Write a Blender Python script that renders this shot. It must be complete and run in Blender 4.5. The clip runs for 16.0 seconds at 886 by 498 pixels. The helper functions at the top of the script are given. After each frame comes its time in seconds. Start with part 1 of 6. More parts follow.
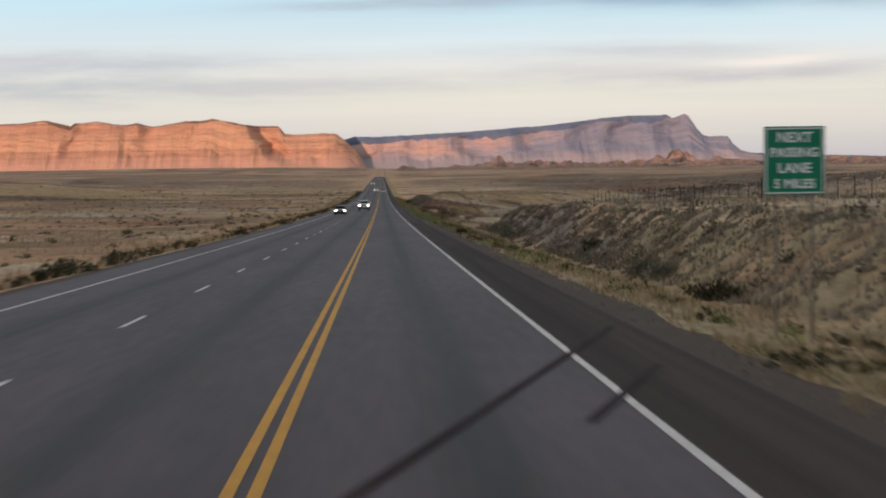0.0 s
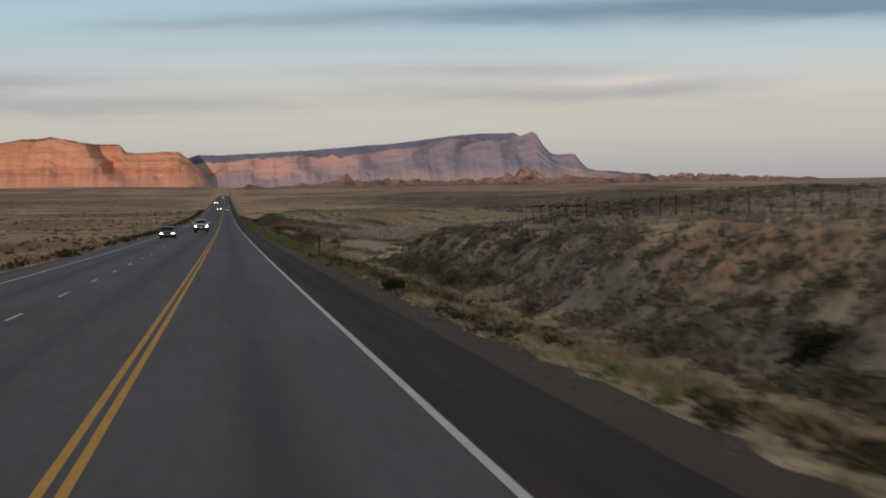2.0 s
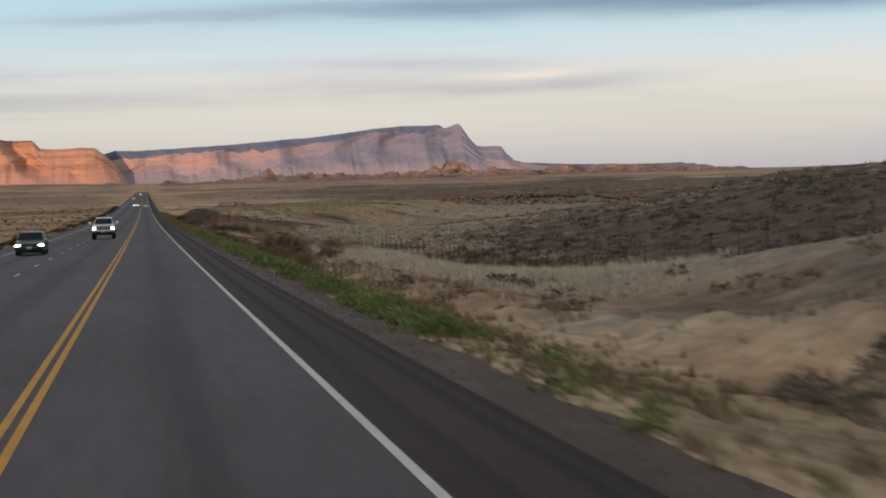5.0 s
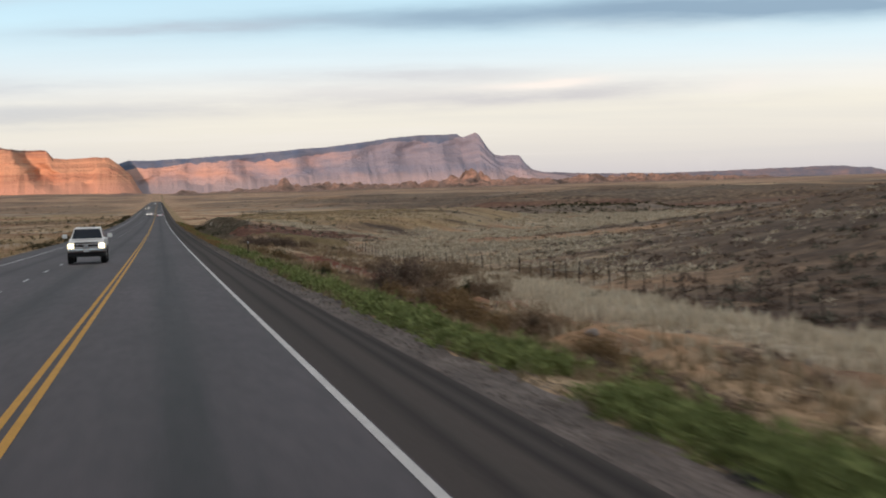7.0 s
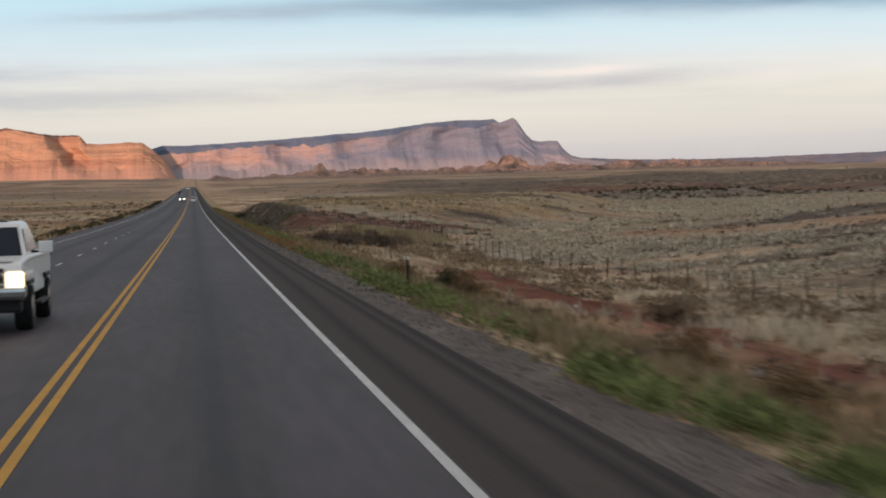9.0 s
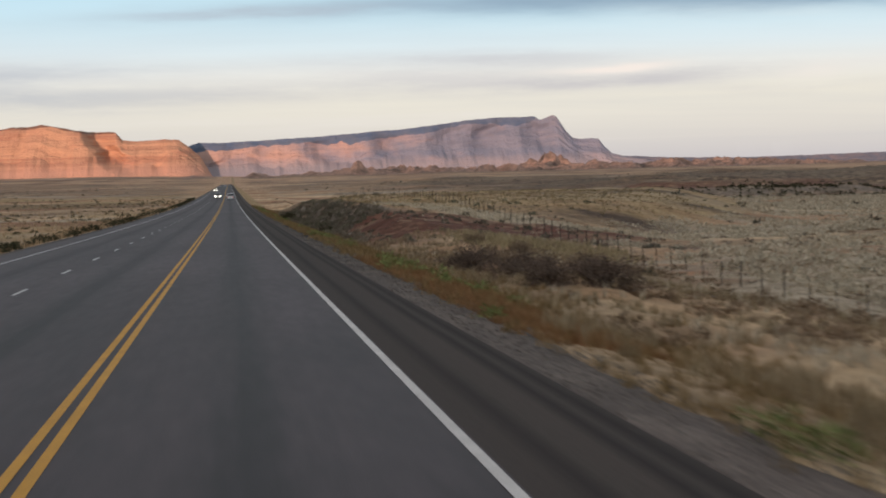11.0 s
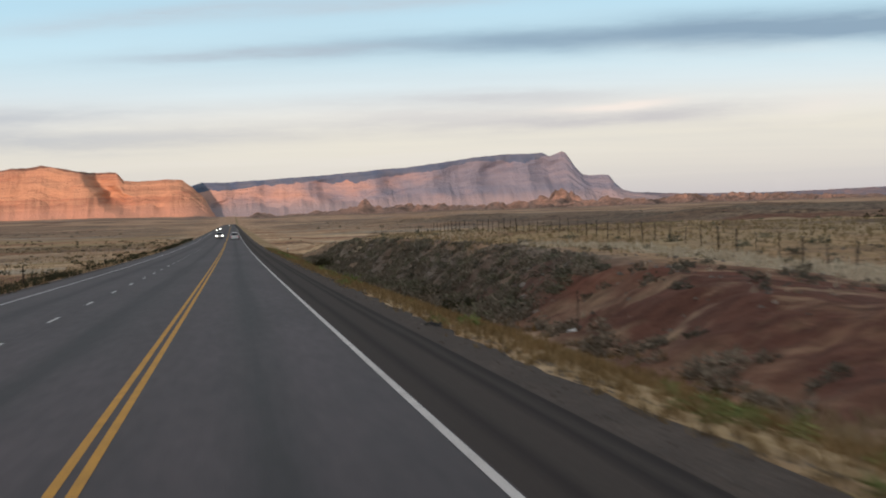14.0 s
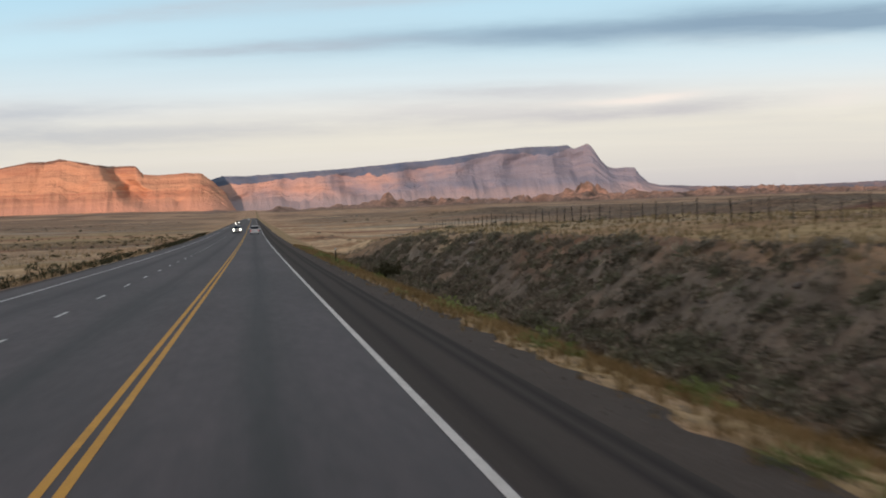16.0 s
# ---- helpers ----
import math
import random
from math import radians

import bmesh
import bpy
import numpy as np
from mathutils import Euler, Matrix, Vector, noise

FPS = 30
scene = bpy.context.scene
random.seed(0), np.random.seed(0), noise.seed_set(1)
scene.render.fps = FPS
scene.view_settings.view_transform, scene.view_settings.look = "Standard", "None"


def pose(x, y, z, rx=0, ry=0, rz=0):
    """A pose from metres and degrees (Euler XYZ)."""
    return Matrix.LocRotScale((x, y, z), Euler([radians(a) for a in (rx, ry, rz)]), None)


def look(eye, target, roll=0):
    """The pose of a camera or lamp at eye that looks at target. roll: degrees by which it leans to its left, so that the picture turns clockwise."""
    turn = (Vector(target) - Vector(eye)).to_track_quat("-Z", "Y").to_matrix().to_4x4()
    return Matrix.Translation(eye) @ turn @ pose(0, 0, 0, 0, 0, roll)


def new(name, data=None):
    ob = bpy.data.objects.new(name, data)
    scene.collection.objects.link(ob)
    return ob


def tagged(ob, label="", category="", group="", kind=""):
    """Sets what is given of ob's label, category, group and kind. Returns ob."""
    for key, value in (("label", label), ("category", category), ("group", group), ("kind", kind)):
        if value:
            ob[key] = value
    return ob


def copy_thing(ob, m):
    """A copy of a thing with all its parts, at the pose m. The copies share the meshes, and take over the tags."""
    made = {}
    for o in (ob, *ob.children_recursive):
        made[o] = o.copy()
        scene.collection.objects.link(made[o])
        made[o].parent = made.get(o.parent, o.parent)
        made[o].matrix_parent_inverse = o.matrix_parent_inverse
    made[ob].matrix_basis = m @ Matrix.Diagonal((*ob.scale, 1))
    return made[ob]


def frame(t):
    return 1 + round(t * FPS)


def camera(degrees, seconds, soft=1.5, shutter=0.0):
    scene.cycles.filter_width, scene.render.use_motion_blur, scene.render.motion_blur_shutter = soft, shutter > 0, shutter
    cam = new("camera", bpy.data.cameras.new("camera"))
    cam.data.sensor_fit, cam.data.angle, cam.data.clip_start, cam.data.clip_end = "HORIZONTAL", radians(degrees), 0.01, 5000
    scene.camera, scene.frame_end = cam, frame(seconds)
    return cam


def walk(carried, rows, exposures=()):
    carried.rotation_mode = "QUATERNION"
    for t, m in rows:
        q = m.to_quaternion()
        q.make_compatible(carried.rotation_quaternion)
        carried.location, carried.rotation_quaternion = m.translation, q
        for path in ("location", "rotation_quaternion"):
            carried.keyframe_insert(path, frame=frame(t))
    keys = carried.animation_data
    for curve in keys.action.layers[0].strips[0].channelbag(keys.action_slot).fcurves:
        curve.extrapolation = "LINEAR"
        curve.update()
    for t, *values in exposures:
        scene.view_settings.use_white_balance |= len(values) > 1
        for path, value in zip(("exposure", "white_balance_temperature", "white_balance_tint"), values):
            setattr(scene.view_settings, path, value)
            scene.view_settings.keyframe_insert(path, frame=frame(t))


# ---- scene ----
# ---- camera and its walk ----
cam = camera(29.6, 16.0, soft=1.9, shutter=0.45)
PATH = [
    (0.0, pose(1.037, 0.00, 2.055, 87.135, 0.802, -2.115)),
    (0.5, pose(1.061, 16.10, 1.671, 87.680, 1.103, -3.551)),
    (1.0, pose(1.188, 32.11, 1.274, 86.575, 1.943, -4.963)),
    (1.5, pose(1.308, 48.04, 0.988, 87.947, 1.551, -6.676)),
    (2.0, pose(1.415, 63.90, 0.650, 87.706, 0.960, -7.379)),
    (2.5, pose(1.520, 79.69, 0.264, 87.342, 1.128, -7.553)),
    (3.0, pose(1.494, 95.41, -0.044, 86.995, 1.206, -9.161)),
    (3.5, pose(1.453, 111.07, -0.369, 87.440, 1.247, -9.782)),
    (4.0, pose(1.434, 126.68, -0.656, 87.290, 1.410, -9.875)),
    (6.5, pose(1.552, 204.02, -2.181, 87.814, 1.656, -10.295)),
    (7.0, pose(1.623, 219.39, -2.522, 87.808, 1.641, -9.639)),
    (7.5, pose(1.706, 234.73, -2.780, 87.520, 1.742, -9.552)),
    (8.0, pose(1.745, 250.05, -3.010, 87.502, 1.874, -9.402)),
    (8.5, pose(1.715, 265.35, -3.258, 87.703, 1.493, -8.892)),
    (9.0, pose(1.668, 280.64, -3.559, 87.375, 1.542, -8.507)),
    (9.5, pose(1.686, 295.93, -3.847, 87.380, 2.054, -8.178)),
    (12.0, pose(1.615, 372.44, -5.018, 87.322, 1.188, -6.728)),
    (12.5, pose(1.566, 387.79, -5.267, 88.186, 1.462, -6.636)),
    (13.0, pose(1.545, 403.16, -5.490, 88.426, 1.448, -6.648)),
    (13.5, pose(1.491, 418.56, -5.706, 88.235, 1.556, -6.589)),
    (14.0, pose(1.489, 434.00, -5.876, 88.678, 1.945, -7.165)),
    (14.5, pose(1.528, 449.47, -6.124, 88.765, 2.251, -6.684)),
    (15.0, pose(1.601, 464.99, -6.250, 88.288, 2.454, -5.985)),
    (15.5, pose(1.719, 480.56, -6.406, 88.796, 2.405, -6.533)),
    (16.0, pose(1.734, 496.19, -6.630, 88.494, 2.038, -6.468)),
]
# the clip's camera sets its own exposure on the way: seconds, stops
walk(cam, PATH, [(0.0, 0.0), (1.0, 0.05), (1.25, 0.3), (1.45, 0.35), (1.6, 0.1), (1.8, -0.45), (2.2, -0.5), (2.45, -0.2), (2.7, 0.0), (2.85, 0.2), (3.0, 0.68), (3.2, 0.88), (3.4, 0.7), (3.6, 0.25), (3.85, -0.1),
                 (4.2, -0.15), (6.3, -0.1), (7.0, 0.13), (7.5, 0.07), (8.0, 0.0), (12.0, 0.0), (12.6, 0.05), (12.85, -0.2), (13.05, -0.44), (13.6, -0.42), (13.85, -0.1), (14.1, 0.0), (16.0, 0.0)])

# ---- sky, sun ----
SUN_ELEV, SUN_TURN = 2.2, 26.0        # degrees: height, and how far its light heads to the right of the road
sun = new("sun", bpy.data.lights.new("sun", "SUN"))
sun.data.energy, sun.data.angle, sun.data.color = 4.25, radians(0.3), (1.0, 0.60, 0.43)
sun.matrix_world = look((0, 0, 400), (math.sin(radians(SUN_TURN)) * 100, math.cos(radians(SUN_TURN)) * 100, 400 - 100 * math.tan(radians(SUN_ELEV))))

world = bpy.data.worlds.new("dusk")
scene.world = world
world.use_nodes = True
wt = world.node_tree
wt.nodes.clear()


def node(tree, kind, inputs=(), **props):
    n = tree.nodes.new(kind)
    for key, value in props.items():
        setattr(n, key, value)
    for key, value in dict(inputs).items():
        if isinstance(value, bpy.types.NodeSocket):
            tree.links.new(value, n.inputs[key])
        else:
            n.inputs[key].default_value = value
    return n


def maths(tree, op, a, b=0.0):
    return node(tree, "ShaderNodeMath", {0: a, 1: b}, operation=op).outputs[0]


def ramp(tree, fac, stops):
    n = node(tree, "ShaderNodeValToRGB", {"Fac": fac})
    while len(n.color_ramp.elements) < len(stops):
        n.color_ramp.elements.new(0.5)
    for e, (at, c) in zip(n.color_ramp.elements, stops):
        e.position, e.color = at, ((c, c, c, 1) if isinstance(c, (int, float)) else (*c, 1))
    return n.outputs[0]


def mix(tree, fac, a, b, blend="MIX"):
    n = node(tree, "ShaderNodeMix", data_type="RGBA", blend_type=blend)
    for i, v in ((0, fac), (6, a), (7, b)):
        if isinstance(v, bpy.types.NodeSocket):
            tree.links.new(v, n.inputs[i])
        else:
            n.inputs[i].default_value = v if i == 0 else (*v, 1)
    return n.outputs[2]


sky = node(wt, "ShaderNodeTexSky", sky_type="NISHITA", sun_disc=False, sun_elevation=radians(SUN_ELEV),
           sun_rotation=radians(180 + SUN_TURN), air_density=1.0, dust_density=1.6, ozone_density=1.5)
way = node(wt, "ShaderNodeTexCoord").outputs["Generated"]
xyz = node(wt, "ShaderNodeSeparateXYZ", {0: way})
up = maths(wt, "MAXIMUM", xyz.outputs[2], 0.012)
flat = node(wt, "ShaderNodeCombineXYZ", {0: maths(wt, "DIVIDE", xyz.outputs[0], maths(wt, "ADD", up, 0.05)),
                                         1: maths(wt, "DIVIDE", xyz.outputs[1], maths(wt, "ADD", up, 0.05)), 2: 0.0}).outputs[0]
turned = node(wt, "ShaderNodeMapping", {0: flat, "Location": (3.1, 0.4, 0), "Rotation": (0, 0, radians(-9)), "Scale": (0.22, 0.5, 1)}).outputs[0]
streak = node(wt, "ShaderNodeTexNoise", {"Vector": turned, "Scale": 1.0, "Detail": 7.0, "Roughness": 0.55, "Distortion": 0.3}).outputs[0]
veil = ramp(wt, xyz.outputs[2], [(0.0, (0.62, 0.58, 0.60)), (0.020, (0.78, 0.735, 0.68)), (0.045, (0.92, 0.875, 0.76)), (0.060, (0.90, 0.90, 0.86)), (0.072, (0.79, 0.89, 0.93)), (0.092, (0.66, 0.87, 0.97)), (0.125, (0.53, 0.80, 0.96)), (0.5, (0.56, 0.53, 0.52))])
dark = ramp(wt, streak, [(0.48, 0.0), (0.70, 1.0)])
lit = ramp(wt, streak, [(0.30, 1.0), (0.45, 0.0)])
high = mix(wt, maths(wt, "MULTIPLY", dark, 0.16), veil, (0.52, 0.54, 0.60))
high = mix(wt, maths(wt, "MULTIPLY", lit, 0.30), high, (0.95, 0.90, 0.86))
# long thin clouds over the cliffs: across, up, half length, half depth, lean, strength, colour
fy = maths(wt, "MAXIMUM", xyz.outputs[1], 0.05)
across, upward = maths(wt, "DIVIDE", xyz.outputs[0], fy), maths(wt, "DIVIDE", xyz.outputs[2], fy)
ahead = maths(wt, "GREATER_THAN", xyz.outputs[1], 0.3)
wisp = node(wt, "ShaderNodeTexNoise", {"Vector": node(wt, "ShaderNodeMapping", {0: way, "Scale": (7, 7, 48)}).outputs[0], "Scale": 1.0, "Detail": 6.0, "Roughness": 0.6}).outputs[0]
tear = node(wt, "ShaderNodeTexNoise", {"Vector": node(wt, "ShaderNodeMapping", {0: way, "Location": (2, 5, 1), "Scale": (12, 12, 95)}).outputs[0], "Scale": 1.0, "Detail": 6.0, "Roughness": 0.65}).outputs[0]
GREY, SLATE, BLUE, PINK = (0.56, 0.545, 0.59), (0.47, 0.51, 0.59), (0.27, 0.39, 0.52), (1.0, 0.90, 0.83)
for u0, w0, lu, lw, lean, power, colour in (
        (0.38, 0.1065, 0.21, 0.0098, 0.030, 1.15, BLUE), (0.19, 0.1010, 0.15, 0.0064, 0.022, 0.75, BLUE), (0.02, 0.0965, 0.09, 0.0027, 0.012, 0.75, SLATE),
        (-0.05, 0.1200, 0.09, 0.0034, 0.10, 0.5, GREY), (0.13, 0.1270, 0.14, 0.0034, 0.05, 0.55, GREY), (0.10, 0.0530, 0.21, 0.0055, 0.030, 0.50, GREY),
        (-0.15, 0.0605, 0.12, 0.0034, 0.02, 0.70, SLATE), (-0.12, 0.0480, 0.14, 0.0042, 0.0, 0.55, SLATE), (-0.22, 0.0480, 0.09, 0.0060, -0.02, 0.75, SLATE), (-0.20, 0.0655, 0.07, 0.0022, 0.02, 0.6, GREY),
        (0.15, 0.0672, 0.10, 0.0030, 0.010, 0.60, GREY), (0.235, 0.0532, 0.10, 0.0026, 0.042, 0.80, GREY), (0.234, 0.0605, 0.036, 0.0030, 0.05, 1.2, PINK),
        (0.36, 0.0560, 0.020, 0.0050, 0.1, 0.4, PINK), (0.34, 0.0480, 0.10, 0.0030, 0.02, 0.3, GREY)):
    if colour is GREY or colour is SLATE:
        lw, power = lw * 1.6, power * 0.85
    du = maths(wt, "SUBTRACT", across, u0)
    dw = maths(wt, "SUBTRACT", maths(wt, "SUBTRACT", upward, w0), maths(wt, "MULTIPLY", du, lean))
    dw = maths(wt, "ADD", dw, maths(wt, "MULTIPLY", maths(wt, "SUBTRACT", wisp, 0.5), 0.014))
    a2 = maths(wt, "POWER", maths(wt, "ABSOLUTE", maths(wt, "DIVIDE", du, lu)), 2.0)
    b2 = maths(wt, "POWER", maths(wt, "ABSOLUTE", maths(wt, "DIVIDE", dw, lw)), 2.0)
    body = maths(wt, "EXPONENT", maths(wt, "MULTIPLY", maths(wt, "ADD", a2, b2), -1.0))
    body = maths(wt, "MULTIPLY", maths(wt, "MULTIPLY", body, power), ahead)
    body = maths(wt, "MULTIPLY", body, ramp(wt, tear, [(0.30, 0.8 if colour is BLUE else 0.35), (0.58, 1.0)]))
    body = maths(wt, "MINIMUM", body, 0.92)
    high = mix(wt, body, high, colour)
clear = mix(wt, 1.0, node(wt, "ShaderNodeVectorMath", {0: sky.outputs[0], 1: (1, 1, 1)}, operation="MULTIPLY").outputs[0], (0.1, 0.1, 0.1), "MULTIPLY")
total = mix(wt, 0.93, clear, high)
back = node(wt, "ShaderNodeBackground", {"Color": total, "Strength": 1.0})
wt.links.new(back.outputs[0], node(wt, "ShaderNodeOutputWorld").inputs[0])


# ---- materials ----
def material(name, colours, scale=1.0, rough=0.9, bump=0.0, bump_scale=None, stretch=(1, 1, 1), metal=0.0, detail=6.0, vary=0.0, island=False, spec=0.3, fine=0.0):
    """A procedural surface: colours laid along a noise of that many waves a metre, finer grain over it, relief."""
    m = bpy.data.materials.new(name)
    m.use_nodes = True
    t = m.node_tree
    b = t.nodes["Principled BSDF"]
    co = node(t, "ShaderNodeMapping", {0: node(t, "ShaderNodeTexCoord").outputs["Object"], "Scale": stretch}).outputs[0]
    n1 = node(t, "ShaderNodeTexNoise", {"Vector": co, "Scale": scale, "Detail": detail, "Roughness": 0.6}).outputs[0]
    c = ramp(t, n1, [(0.3 + 0.4 * i / max(1, len(colours) - 1), k) for i, k in enumerate(colours)])
    if fine:
        n2 = node(t, "ShaderNodeTexNoise", {"Vector": co, "Scale": scale * 14, "Detail": 3.0}).outputs[0]
        c = mix(t, 1.0, c, ramp(t, n2, [(0.3, 1 - fine), (0.7, 1 + fine)]), "MULTIPLY")
    if vary:
        r = node(t, "ShaderNodeNewGeometry").outputs["Random Per Island"] if island else node(t, "ShaderNodeObjectInfo").outputs["Random"]
        c = mix(t, 1.0, c, ramp(t, r, [(0.0, 1 - vary), (1.0, 1 + vary)]), "MULTIPLY")
    t.links.new(c, b.inputs["Base Color"])
    b.inputs["Roughness"].default_value, b.inputs["Metallic"].default_value = rough, metal
    b.inputs["Specular IOR Level"].default_value = spec
    if bump:
        n3 = node(t, "ShaderNodeTexNoise", {"Vector": co, "Scale": bump_scale or scale * 6, "Detail": 5.0}).outputs[0]
        t.links.new(node(t, "ShaderNodeBump", {"Height": n3, "Strength": 0.8, "Distance": bump}).outputs[0], b.inputs["Normal"])
    return m


def glow(name, colour, strength):
    m = material(name, [colour, colour])
    b = m.node_tree.nodes["Principled BSDF"]
    b.inputs["Emission Color"].default_value, b.inputs["Emission Strength"].default_value = (*colour, 1), strength
    return m


def road_material(name):
    """Worn asphalt: paler wheel paths, an oil-dark band along each lane's middle, patches and fine stone."""
    m = material(name, [(0.0435, 0.0326, 0.0376), (0.0790, 0.0600, 0.0688)], 0.35, 0.9, 0.004, 60, (1, 0.12, 1), fine=0.2, spec=0.12)
    t = m.node_tree
    b = t.nodes["Principled BSDF"]
    c = b.inputs["Base Color"].links[0].from_socket
    x = node(t, "ShaderNodeSeparateXYZ", {0: node(t, "ShaderNodeTexCoord").outputs["Object"]}).outputs[0]
    lane = maths(t, "PINGPONG", maths(t, "ADD", x, 40.26), 1.83)        # 1.83 at each lane's middle
    n = node(t, "ShaderNodeTexNoise", {"Vector": node(t, "ShaderNodeMapping", {0: node(t, "ShaderNodeTexCoord").outputs["Object"], "Scale": (2.6, 0.035, 1)}).outputs[0], "Scale": 1.0, "Detail": 5.0}).outputs[0]
    lane = maths(t, "ADD", lane, maths(t, "MULTIPLY", maths(t, "SUBTRACT", n, 0.5), 0.9))
    c = mix(t, 1.0, c, ramp(t, maths(t, "DIVIDE", lane, 2.2), [(0.0, 0.92), (0.3, 1.08), (0.5, 1.06), (0.62, 0.92), (0.80, 0.46), (1.0, 0.40)]), "MULTIPLY")
    along = node(t, "ShaderNodeSeparateXYZ", {0: node(t, "ShaderNodeTexCoord").outputs["Object"]}).outputs[1]
    c = mix(t, 1.0, c, ramp(t, node(t, "ShaderNodeMapRange", {0: along, 1: 150.0, 2: 470.0}).outputs[0], [(0.0, 1.0), (1.0, 0.84)]), "MULTIPLY")     # darker further along the road
    side = maths(t, "GREATER_THAN", x, 3.74)                            # the older brown shoulder beyond the edge line
    drift = node(t, "ShaderNodeTexNoise", {"Vector": node(t, "ShaderNodeMapping", {0: node(t, "ShaderNodeTexCoord").outputs["Object"], "Scale": (1.1, 0.02, 1)}).outputs[0], "Scale": 1.0, "Detail": 7.0, "Roughness": 0.6, "Distortion": 0.3}).outputs[0]
    ribbon = maths(t, "ADD", maths(t, "MULTIPLY", maths(t, "SUBTRACT", x, 3.74), 0.6), maths(t, "MULTIPLY", maths(t, "SUBTRACT", drift, 0.5), 0.22))
    # the dark stop at 0.89 paints the shade along the asphalt's outer edge
    sn = ramp(t, ribbon, [(0.0, (0.060, 0.050, 0.047)), (0.16, (0.060, 0.050, 0.046)), (0.29, (0.036, 0.030, 0.029)), (0.40, (0.064, 0.054, 0.049)), (0.60, (0.068, 0.056, 0.051)), (0.71, (0.031, 0.026, 0.025)), (0.80, (0.062, 0.052, 0.048)), (0.89, (0.030, 0.025, 0.024)), (1.0, (0.060, 0.051, 0.047))])
    plain = ramp(t, drift, [(0.40, (0.036, 0.029, 0.027)), (0.60, (0.060, 0.048, 0.044))])
    sn = mix(t, node(t, "ShaderNodeMapRange", {0: along, 1: 150.0, 2: 215.0, 3: 0.75, 4: 0.0}).outputs[0], sn, plain)
    sn = mix(t, 1.0, sn, ramp(t, node(t, "ShaderNodeTexNoise", {"Vector": node(t, "ShaderNodeTexCoord").outputs["Object"], "Scale": 26.0, "Detail": 3.0}).outputs[0], [(0.3, 0.82), (0.7, 1.18)]), "MULTIPLY")
    sn = mix(t, 1.0, sn, ramp(t, node(t, "ShaderNodeMapRange", {0: along, 1: 150.0, 2: 450.0}).outputs[0], [(0.0, 1.0), (0.22, 1.14), (0.60, 1.14), (0.85, 0.90)]), "MULTIPLY")
    c = mix(t, side, c, sn)
    t.links.new(c, b.inputs["Base Color"])
    t.links.new(ramp(t, side, [(0.0, 0.68), (1.0, 0.95)]), b.inputs["Roughness"])
    t.links.new(ramp(t, side, [(0.0, 0.22), (1.0, 0.08)]), b.inputs["Specular IOR Level"])
    return m


def paint_material(name, colour):
    """Road paint, worn through in small patches."""
    m = material(name, [tuple(v * 0.72 for v in colour), colour], 2.0, 0.7, 0.0, fine=0.15)
    t = m.node_tree
    b = t.nodes["Principled BSDF"]
    c = b.inputs["Base Color"].links[0].from_socket
    n = node(t, "ShaderNodeTexNoise", {"Vector": node(t, "ShaderNodeTexCoord").outputs["Object"], "Scale": 22.0, "Detail": 6.0, "Roughness": 0.7}).outputs[0]
    t.links.new(mix(t, ramp(t, n, [(0.60, 0.0), (0.70, 0.8)]), c, (0.06, 0.058, 0.058)), b.inputs["Base Color"])
    return m


